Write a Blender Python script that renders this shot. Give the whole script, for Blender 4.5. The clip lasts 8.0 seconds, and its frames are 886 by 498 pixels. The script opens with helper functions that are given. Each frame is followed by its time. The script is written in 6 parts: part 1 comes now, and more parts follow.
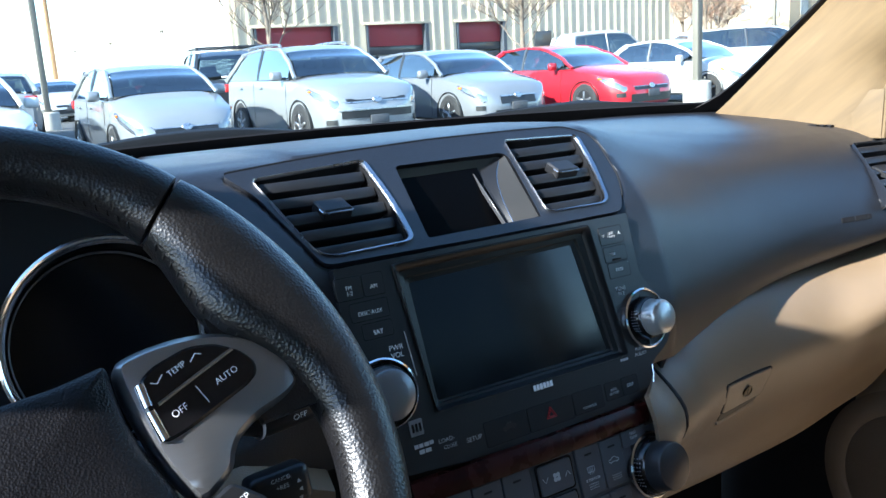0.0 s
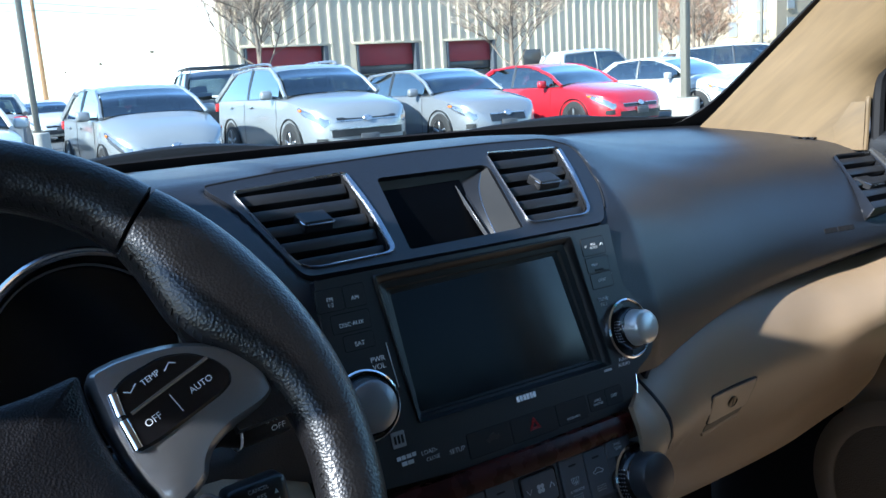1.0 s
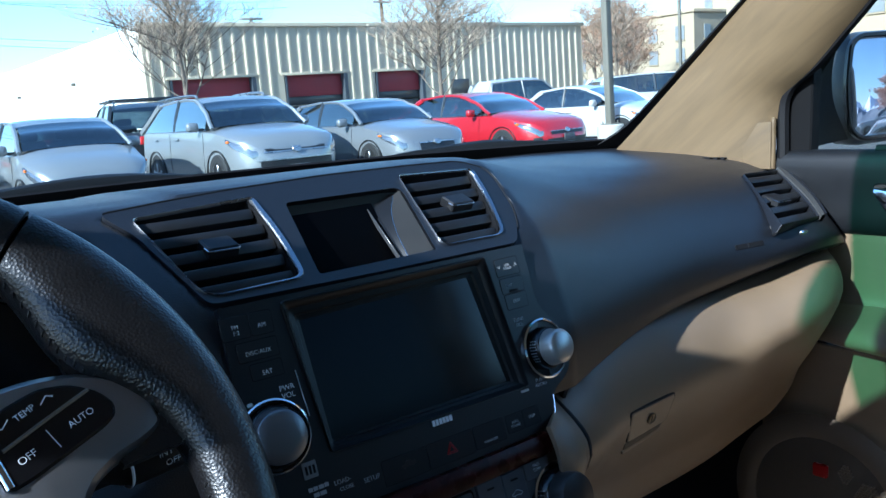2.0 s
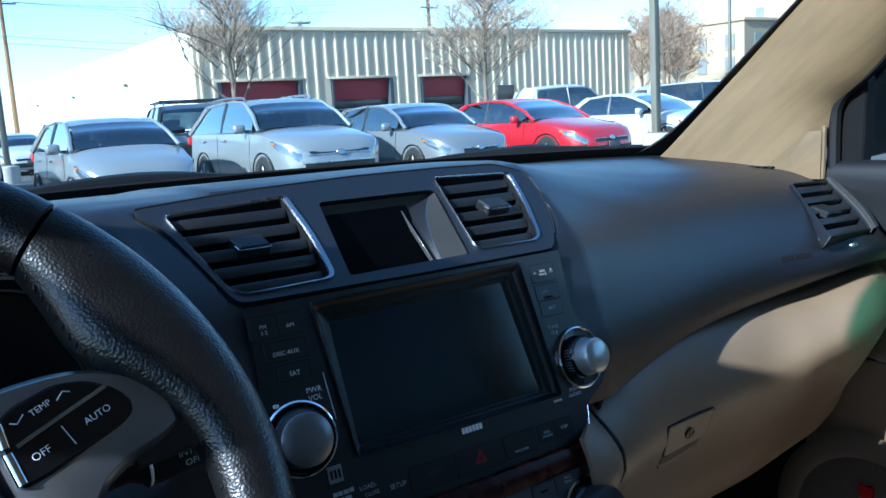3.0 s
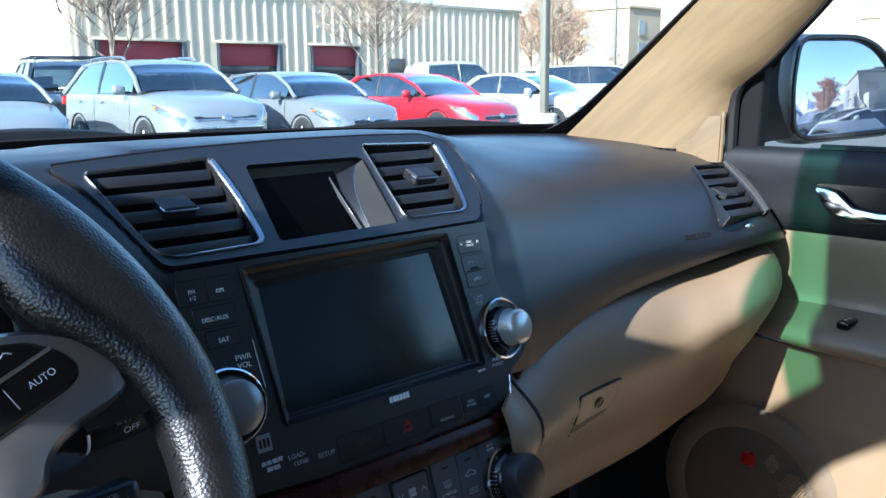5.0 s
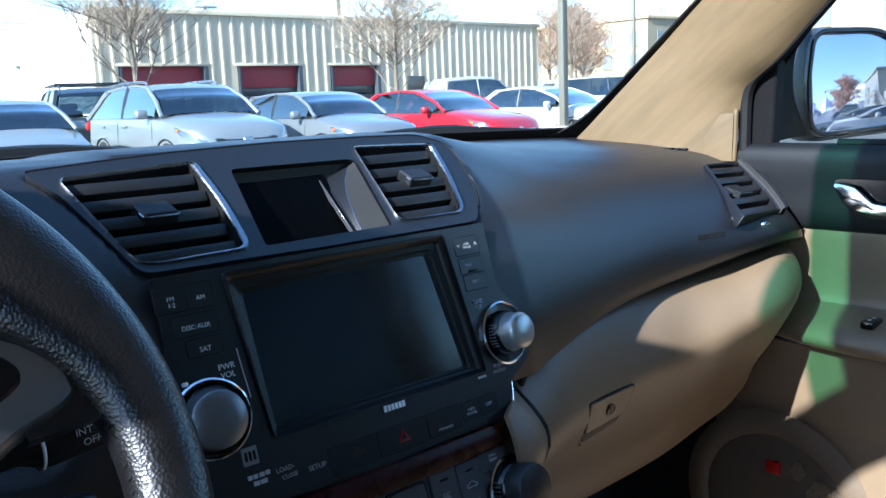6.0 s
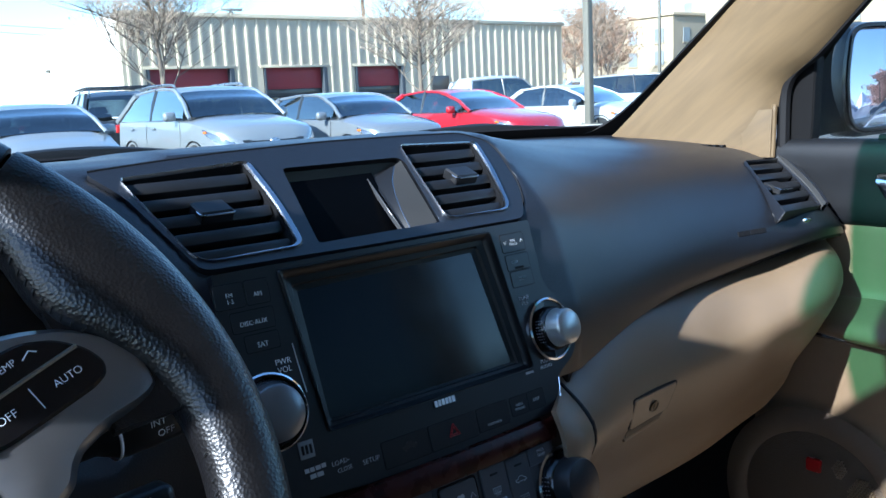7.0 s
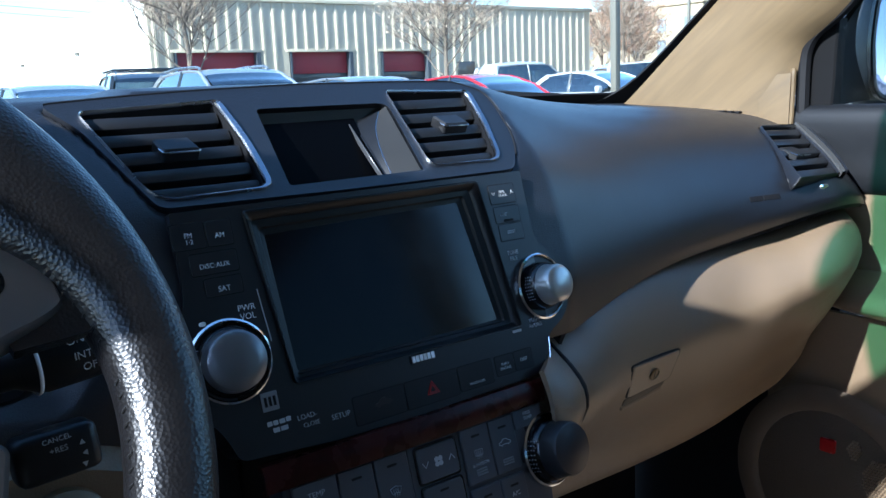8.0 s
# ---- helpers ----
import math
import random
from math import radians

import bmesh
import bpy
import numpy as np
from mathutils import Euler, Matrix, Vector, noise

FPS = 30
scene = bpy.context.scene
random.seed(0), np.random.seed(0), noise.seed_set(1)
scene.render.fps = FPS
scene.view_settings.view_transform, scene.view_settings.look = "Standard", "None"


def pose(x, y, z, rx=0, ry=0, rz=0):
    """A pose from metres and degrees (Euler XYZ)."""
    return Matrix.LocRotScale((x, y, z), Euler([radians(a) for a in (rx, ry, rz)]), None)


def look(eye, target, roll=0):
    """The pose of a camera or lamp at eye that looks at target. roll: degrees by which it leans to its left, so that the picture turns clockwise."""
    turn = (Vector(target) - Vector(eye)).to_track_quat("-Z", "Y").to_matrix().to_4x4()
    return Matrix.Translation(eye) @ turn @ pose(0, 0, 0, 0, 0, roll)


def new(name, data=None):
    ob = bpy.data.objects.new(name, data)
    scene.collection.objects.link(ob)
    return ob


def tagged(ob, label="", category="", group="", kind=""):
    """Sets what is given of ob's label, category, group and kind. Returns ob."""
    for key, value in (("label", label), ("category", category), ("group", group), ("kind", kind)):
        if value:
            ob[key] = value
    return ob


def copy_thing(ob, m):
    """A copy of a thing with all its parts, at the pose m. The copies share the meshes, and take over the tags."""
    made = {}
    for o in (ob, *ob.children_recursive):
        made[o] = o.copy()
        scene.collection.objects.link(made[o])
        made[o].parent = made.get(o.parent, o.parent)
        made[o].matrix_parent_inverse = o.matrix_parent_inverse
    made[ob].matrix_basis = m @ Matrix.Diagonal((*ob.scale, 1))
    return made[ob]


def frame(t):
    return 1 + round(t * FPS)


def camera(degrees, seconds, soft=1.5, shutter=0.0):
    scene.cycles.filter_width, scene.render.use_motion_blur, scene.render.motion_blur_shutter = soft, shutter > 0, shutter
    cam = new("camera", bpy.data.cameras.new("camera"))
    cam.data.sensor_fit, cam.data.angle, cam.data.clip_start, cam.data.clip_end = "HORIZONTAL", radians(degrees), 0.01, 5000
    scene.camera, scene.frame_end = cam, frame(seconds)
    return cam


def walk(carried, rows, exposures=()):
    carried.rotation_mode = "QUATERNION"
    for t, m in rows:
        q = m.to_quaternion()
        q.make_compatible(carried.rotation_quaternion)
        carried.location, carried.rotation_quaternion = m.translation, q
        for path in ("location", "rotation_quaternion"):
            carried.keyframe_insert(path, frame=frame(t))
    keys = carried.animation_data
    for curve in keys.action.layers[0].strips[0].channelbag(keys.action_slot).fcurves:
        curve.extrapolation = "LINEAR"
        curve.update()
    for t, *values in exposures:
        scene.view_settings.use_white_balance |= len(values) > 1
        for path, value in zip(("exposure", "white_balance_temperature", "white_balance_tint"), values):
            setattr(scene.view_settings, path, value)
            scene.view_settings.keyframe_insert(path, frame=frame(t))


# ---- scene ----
cam = camera(55.1, 8.0)
PATH = [
    (0, (-0.36, -0.499, 1.213), (0.677, 1.157, 0.786), -3.4),
    (0.5, (-0.363, -0.496, 1.211), (0.68, 1.158, 0.79), -3.4),
    (1, (-0.355, -0.504, 1.208), (0.705, 1.147, 0.821), -3.7),
    (1.5, (-0.351, -0.508, 1.214), (0.798, 1.094, 0.877), -4.0),
    (2, (-0.338, -0.508, 1.201), (0.859, 1.06, 0.87), -4.3),
    (2.2, (-0.339, -0.509, 1.203), (0.841, 1.07, 0.866), -4.2),
    (3.3, (-0.319, -0.5, 1.196), (0.796, 1.132, 0.89), -3.3),
    (3.5, (-0.316, -0.506, 1.198), (0.815, 1.116, 0.896), -3.3),
    (4, (-0.317, -0.502, 1.193), (0.871, 1.08, 0.902), -3.0),
    (4.5, (-0.324, -0.488, 1.195), (0.971, 0.991, 0.827), -1.6),
    (5, (-0.35, -0.479, 1.194), (0.971, 0.974, 0.813), -0.6),
    (5.2, (-0.35, -0.478, 1.187), (0.955, 0.991, 0.815), -1.0),
    (6.3, (-0.313, -0.475, 1.179), (0.971, 1.02, 0.838), -2.4),
    (6.5, (-0.328, -0.472, 1.18), (0.95, 1.028, 0.835), -2.3),
    (7, (-0.337, -0.471, 1.179), (0.902, 1.061, 0.838), -2.9),
    (7.5, (-0.324, -0.479, 1.172), (0.915, 1.053, 0.832), -3.5),
    (8, (-0.297, -0.465, 1.146), (0.894, 1.099, 0.777), -2.4),
]
EXPOSURES = [(0.0, 2.2, 5850, 8), (0.8, 1.95, 5700, 8), (1.5, 1.4, 5300, 6), (2.2, 1.25, 5100, 4), (3.5, 1.33, 4850, 2), (4.0, 1.1, 4650, 2), (4.5, 1.1, 5200, 6), (4.75, 1.9, 5550, 8), (5.0, 1.95, 5550, 8), (5.3, 1.95, 5550, 8), (6.5, 1.6, 5350, 8), (7.5, 1.6, 5350, 8), (8.0, 1.65, 5300, 8)]
walk(cam, [(t, look(eye, target, roll)) for t, eye, target, roll in PATH], EXPOSURES)

# world, sun
SUN_AZ, SUN_EL = -99.0, 30.0        # degrees: bearing from straight ahead (minus: to the left), height
world = bpy.data.worlds.new("world")
scene.world = world
world.use_nodes = True
_n = world.node_tree.nodes
_l = world.node_tree.links
sky = _n.new("ShaderNodeTexSky")
sky.sky_type = 'NISHITA'
sky.sun_disc = False
sky.sun_elevation = radians(SUN_EL)
sky.sun_rotation = radians(SUN_AZ)
sky.dust_density, sky.ozone_density, sky.air_density = 0.3, 3.0, 1.0
_n["Background"].inputs[1].default_value = 0.15
_l.new(sky.outputs[0], _n["Background"].inputs[0])
sun = new("sun", bpy.data.lights.new("sun", "SUN"))
sun.data.energy = 5.0
sun.data.angle = radians(0.53)
sun.data.color = (1.0, 0.94, 0.85)
_d = Vector((math.sin(radians(SUN_AZ)) * math.cos(radians(SUN_EL)), math.cos(radians(SUN_AZ)) * math.cos(radians(SUN_EL)), math.sin(radians(SUN_EL))))
sun.matrix_world = look(_d * 60, (0, 0, 0))


# ---------------------------------------------------------------- materials
def _mat(name):
    m = bpy.data.materials.new(name)
    m.use_nodes = True
    nt = m.node_tree
    return m, nt, nt.nodes["Principled BSDF"]


def surface(name, col, rough=0.5, metal=0.0, spec=0.5, var=0.12, scale=6.0, bump=0.0, bscale=300.0, rvar=0.08, coat=0.0, voronoi=False, fine=60.0, dist=0.002, stretch=None):
    """A plain surface with two scales of variation and fine relief. col: linear RGB."""
    m, nt, b = _mat(name)
    N, L = nt.nodes, nt.links
    tc = N.new("ShaderNodeTexCoord")
    n1 = N.new("ShaderNodeTexNoise")
    n1.inputs["Scale"].default_value = scale
    n1.inputs["Detail"].default_value = 5
    n2 = N.new("ShaderNodeTexNoise")
    n2.inputs["Scale"].default_value = fine
    n2.inputs["Detail"].default_value = 3
    src = tc.outputs["Object"]
    if stretch:
        mp = N.new("ShaderNodeMapping")
        mp.vector_type = 'TEXTURE'
        mp.inputs["Rotation"].default_value = [radians(a) for a in stretch[3:]]
        mp.inputs["Scale"].default_value = stretch[:3]
        L.new(src, mp.inputs["Vector"])
        src = mp.outputs[0]
    for n in (n1, n2):
        L.new(src, n.inputs["Vector"])
    mix = N.new("ShaderNodeMix")
    mix.data_type = 'FLOAT'
    mix.inputs[0].default_value = 0.4
    L.new(n1.outputs[0], mix.inputs[2])
    L.new(n2.outputs[0], mix.inputs[3])
    ramp = N.new("ShaderNodeValToRGB")
    lo = [max(0, c * (1 - var)) for c in col]
    hi = [min(1, c * (1 + var)) for c in col]
    ramp.color_ramp.elements[0].position, ramp.color_ramp.elements[1].position = 0.3, 0.7
    ramp.color_ramp.elements[0].color = (*lo, 1)
    ramp.color_ramp.elements[1].color = (*hi, 1)
    L.new(mix.outputs[0], ramp.inputs[0])
    L.new(ramp.outputs[0], b.inputs["Base Color"])
    mr = N.new("ShaderNodeMapRange")
    mr.inputs[1].default_value, mr.inputs[2].default_value = 0.3, 0.7
    mr.inputs[3].default_value, mr.inputs[4].default_value = max(0.02, rough - rvar), min(1, rough + rvar)
    L.new(mix.outputs[0], mr.inputs[0])
    L.new(mr.outputs[0], b.inputs["Roughness"])
    b.inputs["Metallic"].default_value = metal
    b.inputs["Specular IOR Level"].default_value = spec
    b.inputs["Coat Weight"].default_value = coat
    b.inputs["Coat Roughness"].default_value = 0.05
    if bump:
        if voronoi:
            t = N.new("ShaderNodeTexVoronoi")
            t.inputs["Scale"].default_value = bscale
        else:
            t = N.new("ShaderNodeTexNoise")
            t.inputs["Scale"].default_value = bscale
            t.inputs["Detail"].default_value = 4
        L.new(tc.outputs["Object"], t.inputs["Vector"])
        bp = N.new("ShaderNodeBump")
        bp.inputs["Strength"].default_value = bump
        bp.inputs["Distance"].default_value = dist
        L.new(t.outputs[0], bp.inputs["Height"])
        L.new(bp.outputs[0], b.inputs["Normal"])
    return m


def clear(name, tint, gloss=0.06, rough=0.0):
    """Thin pane: lets light straight through, with a slight mirror."""
    m, nt, b = _mat(name)
    N, L = nt.nodes, nt.links
    tr = N.new("ShaderNodeBsdfTransparent")
    tr.inputs[0].default_value = (*tint, 1)
    gl = N.new("ShaderNodeBsdfGlossy")
    gl.inputs["Roughness"].default_value = rough
    lw = N.new("ShaderNodeLayerWeight")
    lw.inputs[0].default_value = 0.5
    pw = N.new("ShaderNodeMath")
    pw.operation = 'POWER'
    pw.inputs[1].default_value = 5.0
    mr = N.new("ShaderNodeMapRange")
    mr.inputs[3].default_value, mr.inputs[4].default_value = gloss * 0.5, gloss * 10
    L.new(lw.outputs["Facing"], pw.inputs[0])
    L.new(pw.outputs[0], mr.inputs[0])
    mx = N.new("ShaderNodeMixShader")
    L.new(mr.outputs[0], mx.inputs[0])
    L.new(tr.outputs[0], mx.inputs[1])
    L.new(gl.outputs[0], mx.inputs[2])
    L.new(mx.outputs[0], N["Material Output"].inputs[0])
    return m


BLACK_PAD = surface("black_pad", (0.0055, 0.0068, 0.0105), 0.42, spec=0.68, var=0.10, scale=5, bump=0.45, bscale=1000, dist=0.0006, rvar=0.03)
DOOR_PAD = surface("door_pad", (0.0060, 0.0068, 0.0085), 0.55, spec=0.35, var=0.10, scale=5, bump=0.4, bscale=1000, dist=0.0006)
BLACK_PLASTIC = surface("black_plastic", (0.0085, 0.009, 0.0105), 0.40, spec=0.4, var=0.1, bump=0.12, bscale=1500, dist=0.0003)
BLACK_GLOSS = surface("black_gloss", (0.004, 0.004, 0.005), 0.18, var=0.1, rvar=0.04)
DEEP_BLACK = surface("deep_black", (0.0055, 0.0055, 0.0065), 0.65, spec=0.25)
FACE_BLACK = surface("face_black", (0.0085, 0.0094, 0.0118), 0.34, spec=0.50, var=0.10, rvar=0.04, bump=0.08, bscale=1500, dist=0.0002)
SLAT_BLACK = surface("slat_black", (0.0085, 0.0094, 0.012), 0.44, spec=0.50, var=0.1)
SCREEN = surface("screen_glass", (0.004, 0.005, 0.008), 0.12, var=0.2, rvar=0.05, scale=14)
DISPLAY = surface("display_pane", (0.0008, 0.0008, 0.001), 0.3, spec=0.06, rvar=0.03)
LEATHER = surface("black_leather", (0.0050, 0.0049, 0.0056), 0.33, spec=0.50, var=0.2, bump=0.34, bscale=720, voronoi=True, dist=0.0006, rvar=0.06)
THREAD = surface("dark_thread", (0.006, 0.006, 0.0065), 0.5)
BEIGE = surface("beige_plastic", (0.200, 0.143, 0.090), 0.36, var=0.06, bump=0.5, bscale=850, dist=0.0006, rvar=0.04)
# streaks along the post: reflections and dirt of the windscreen put into its colour
BEIGE_CLOTH = surface("beige_pillar", (0.122, 0.083, 0.040), 0.7, var=0.30, scale=16, fine=110, bump=0.3, bscale=900, dist=0.0005, stretch=(1.0, 12.0, 1.0, 144.8, 0, 0))
SILVER = surface("silver_plastic", (0.29, 0.295, 0.31), 0.32, metal=0.9, var=0.05, rvar=0.05)
CHROME = surface("chrome", (0.8, 0.8, 0.82), 0.12, metal=1.0, var=0.03, rvar=0.04)
SATIN = surface("satin_chrome", (0.38, 0.40, 0.44), 0.26, metal=1.0, var=0.04)
KNOB = surface("knob_grey", (0.20, 0.205, 0.215), 0.36, metal=0.6, var=0.06)
BUTTON_GREY = surface("button_grey", (0.068, 0.072, 0.078), 0.55, spec=0.3, var=0.06, bump=0.1, bscale=1200, dist=0.0003)
LABEL = surface("label_white", (0.85, 0.86, 0.88), 0.5, var=0.03)
BUTTON_BLACK = surface("button_black", (0.0085, 0.0092, 0.011), 0.38, spec=0.35, var=0.06)
LABEL_MID = surface("label_pale", (0.62, 0.63, 0.65), 0.5, var=0.04)
LABEL_DIM = surface("label_grey", (0.42, 0.43, 0.45), 0.5, var=0.05)
WOOD = surface("red_wood", (0.030, 0.0055, 0.0048), 0.28, spec=0.20, var=0.5, scale=30)
RED_MARK = surface("red_marking", (0.35, 0.01, 0.015), 0.4)
LAMP_OFF = surface("unlit_lamp", (0.012, 0.006, 0.007), 0.4)
GLASS = clear("window_glass", (0.93, 0.97, 0.95))
SIDE_GLASS = clear("side_window_glass", (0.90, 0.93, 0.90), gloss=0.02)
MIRROR = surface("mirror", (0.49, 0.49, 0.57), 0.01, metal=1.0, var=0.0, rvar=0.0)
GREY_LINER = surface("headliner", (0.52, 0.45, 0.365), 0.9, var=0.05, bump=0.3, bscale=600)
CABIN_GREY = surface("cabin_lining", (0.36, 0.29, 0.215), 0.8, var=0.1, bump=0.2, bscale=400)
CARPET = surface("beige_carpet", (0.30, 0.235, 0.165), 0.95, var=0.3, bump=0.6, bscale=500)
ASPHALT = surface("asphalt", (0.075, 0.073, 0.07), 0.85, var=0.25, scale=0.35, fine=14, bump=0.4, bscale=60, dist=0.01)


# ---------------------------------------------------------------- building blocks
def mesh_ob(name, bm, material, smooth=True):
    me = bpy.data.meshes.new(name)
    bmesh.ops.recalc_face_normals(bm, faces=bm.faces)
    bm.to_mesh(me)
    bm.free()
    if smooth:
        me.polygons.foreach_set("use_smooth", [True] * len(me.polygons))
        me.set_sharp_from_angle(angle=radians(38))
    for m in (material if isinstance(material, (list, tuple)) else [material]):
        me.materials.append(m)
    return new(name, me)


def part(name, bm, material, parent, label="", at=None, smooth=True):
    ob = mesh_ob(name, bm, material, smooth)
    ob.parent = parent
    if at is not None:
        ob.matrix_local = at
    if label:
        tagged(ob, label)
    return ob


def thing(name, label, category, m=None, group="", kind=""):
    ob = new(name)
    ob.empty_display_size = 0.05
    if m is not None:
        ob.matrix_world = m
    return tagged(ob, label, category, group, kind)


def box(bm, c, s, bevel=0.0, seg=2, rot=None):
    r = bmesh.ops.create_cube(bm, size=1.0)
    vs = r["verts"]
    bmesh.ops.scale(bm, vec=s, verts=vs)
    if bevel:
        es = list({e for v in vs for e in v.link_edges})
        q = bmesh.ops.bevel(bm, geom=es, offset=bevel, segments=seg, profile=0.5, affect='EDGES')
        vs = list({v for f in q["faces"] for v in f.verts} | {v for v in vs if v.is_valid})
    if rot is not None:
        bmesh.ops.transform(bm, matrix=rot, verts=vs)
    bmesh.ops.translate(bm, vec=c, verts=vs)
    return bm


def boxbm(c, s, bevel=0.0, seg=2, rot=None):
    return box(bmesh.new(), c, s, bevel, seg, rot)


def lathe(bm, prof, seg=40, m=None, closed=False):
    """Turns (radius, height) pairs about z."""
    rings = []
    for r, h in prof:
        if r < 1e-6:
            rings.append([bm.verts.new((0, 0, h))])
        else:
            rings.append([bm.verts.new((r * math.cos(2 * math.pi * i / seg), r * math.sin(2 * math.pi * i / seg), h)) for i in range(seg)])
    for a, b in zip(rings, rings[1:]):
        for i in range(seg):
            j = (i + 1) % seg
            q = [a[i % len(a)], a[j % len(a)], b[j % len(b)], b[i % len(b)]]
            q = [v for k, v in enumerate(q) if v not in q[:k]]
            if len(q) > 2:
                bm.faces.new(q)
    if m is not None:
        bmesh.ops.transform(bm, matrix=m, verts=[v for r in rings for v in r])
    return bm


def loft(bm, rows, close_u=False, close_v=False):
    """A skin over rows of points."""
    g = [[bm.verts.new(p) for p in r] for r in rows]
    nr, nc = len(g), len(g[0])
    for i in range(nr if close_u else nr - 1):
        for j in range(nc if close_v else nc - 1):
            a, b = g[i], g[(i + 1) % nr]
            k = (j + 1) % nc
            bm.faces.new((a[j], a[k], b[k], b[j]))
    return g


def thicken(bm, t):
    """Gives a skin thickness, inwards along its normals."""
    bmesh.ops.recalc_face_normals(bm, faces=bm.faces)
    bmesh.ops.solidify(bm, geom=bm.faces[:], thickness=t)
    return bm


def smooth_curve(pts, n):
    """n+1 points along a Catmull-Rom curve through pts (tuples of any length)."""
    P = np.array(pts, float)
    s = np.linspace(0, len(P) - 1, n + 1)
    out = []
    for q in s:
        i = min(int(q), len(P) - 2)
        f = q - i
        p0, p1, p2, p3 = P[max(i - 1, 0)], P[i], P[i + 1], P[min(i + 2, len(P) - 1)]
        out.append(0.5 * (2 * p1 + (p2 - p0) * f + (2 * p0 - 5 * p1 + 4 * p2 - p3) * f * f + (3 * p1 - p0 - 3 * p2 + p3) * f ** 3))
    return [tuple(p) for p in out]


def rounded(pts, r, seg=5):
    """A closed 2D outline with its corners rounded by r (a number, or one for each corner)."""
    out = []
    n = len(pts)
    for i in range(n):
        p, a, b = Vector(pts[i]), Vector(pts[i - 1]), Vector(pts[(i + 1) % n])
        rr = r[i] if isinstance(r, (list, tuple)) else r
        da, db = (a - p), (b - p)
        k = min(rr, da.length * 0.45, db.length * 0.45)
        if k < 1e-5:
            out.append(tuple(p))
            continue
        s, e = p + da.normalized() * k, p + db.normalized() * k
        for q in range(seg + 1):
            f = q / seg
            out.append(tuple((1 - f) ** 2 * s + 2 * f * (1 - f) * p + f * f * e))
    return out


def plate(outline, depth, bevel=0.0, z=0.0, bm=None, holes=()):
    """A plate with that outline in x, y: its front face at z, its back at z - depth."""
    bm = bm or bmesh.new()
    n = len(outline)
    c = Vector((sum(p[0] for p in outline) / n, sum(p[1] for p in outline) / n))
    inner = outline
    if bevel:
        inner = inset(outline, bevel)
    rows = [[(x, y, z - depth) for x, y in outline], [(x, y, z - bevel) for x, y in outline]]
    if bevel:
        rows.append([(x, y, z) for x, y in inner])
    g = loft(bm, rows, close_v=True)
    bm.faces.new(g[-1])
    bm.faces.new(list(reversed(g[0])))
    return bm


def inset(outline, d):
    n = len(outline)
    area = sum(outline[i][0] * outline[(i + 1) % n][1] - outline[(i + 1) % n][0] * outline[i][1] for i in range(n))
    sg = 1 if area > 0 else -1
    out = []
    for i in range(n):
        p, a, b = Vector(outline[i]), Vector(outline[i - 1]), Vector(outline[(i + 1) % n])
        e1, e2 = (p - a), (b - p)
        if e1.length < 1e-9 or e2.length < 1e-9:
            out.append(tuple(p))
            continue
        n1 = Vector((-e1.y, e1.x)).normalized() * sg
        n2 = Vector((-e2.y, e2.x)).normalized() * sg
        m = (n1 + n2)
        if m.length < 1e-6:
            out.append(tuple(p + n1 * d))
            continue
        m.normalize()
        out.append(tuple(p + m * (d / max(0.4, m.dot(n1)))))
    return out


def frame_ring(outline, width, depth, z=0.0, bevel=0.0008, bm=None):
    """A frame round an outline: width inwards, front at z."""
    bm = bm or bmesh.new()
    i1 = inset(outline, width)
    rows = [[(x, y, z - depth) for x, y in outline], [(x, y, z - bevel) for x, y in outline], [(x, y, z) for x, y in inset(outline, bevel)],
            [(x, y, z) for x, y in inset(outline, width - bevel)], [(x, y, z - bevel) for x, y in i1], [(x, y, z - depth) for x, y in i1]]
    loft(bm, rows, close_u=True, close_v=True)
    return bm


def tube(bm, pts, r, seg=10, cap=True):
    """A round bar along points; r one number or one each."""
    rows = []
    P = [Vector(p) for p in pts]
    up = None
    for i, p in enumerate(P):
        d = (P[min(i + 1, len(P) - 1)] - P[max(i - 1, 0)]).normalized()
        if up is None:
            up = d.orthogonal().normalized()
        up = (up - d * up.dot(d)).normalized()
        s = d.cross(up)
        rr = r[i] if isinstance(r, (list, tuple)) else r
        rows.append([p + (up * math.cos(2 * math.pi * k / seg) + s * math.sin(2 * math.pi * k / seg)) * rr for k in range(seg)])
    g = loft(bm, rows, close_v=True)
    if cap:
        bm.faces.new(list(reversed(g[0])))
        bm.faces.new(g[-1])
    return bm


def words(text, size, parent, x, y, z, material, rot=0.0, name="lettering", align='CENTER', stretch=1.0):
    """Flat lettering of the built-in font, cap height size, its middle at x, y on a parent's local plane."""
    cu = bpy.data.curves.new(name, 'FONT')
    cu.body = text
    cu.size = size / 0.70
    cu.align_x, cu.align_y = align, 'CENTER'
    cu.extrude = 0.00012
    cu.offset = -0.010 * size
    cu.resolution_u = 3
    tmp = bpy.data.objects.new(name, cu)
    scene.collection.objects.link(tmp)
    me = bpy.data.meshes.new_from_object(tmp)
    bpy.data.objects.remove(tmp)
    bpy.data.curves.remove(cu)
    me.materials.clear()
    me.materials.append(material)
    ob = new(name, me)
    ob.parent = parent
    ob.matrix_local = pose(x, y, z, 0, 0, rot) @ Matrix.Diagonal((stretch, 1, 1, 1))
    return ob


def basis(o, u, v):
    """A pose whose x and y run along u and v."""
    u, v = Vector(u).normalized(), Vector(v).normalized()
    w = u.cross(v)
    m = Matrix((u, v, w)).transposed().to_4x4()
    m.translation = o
    return m


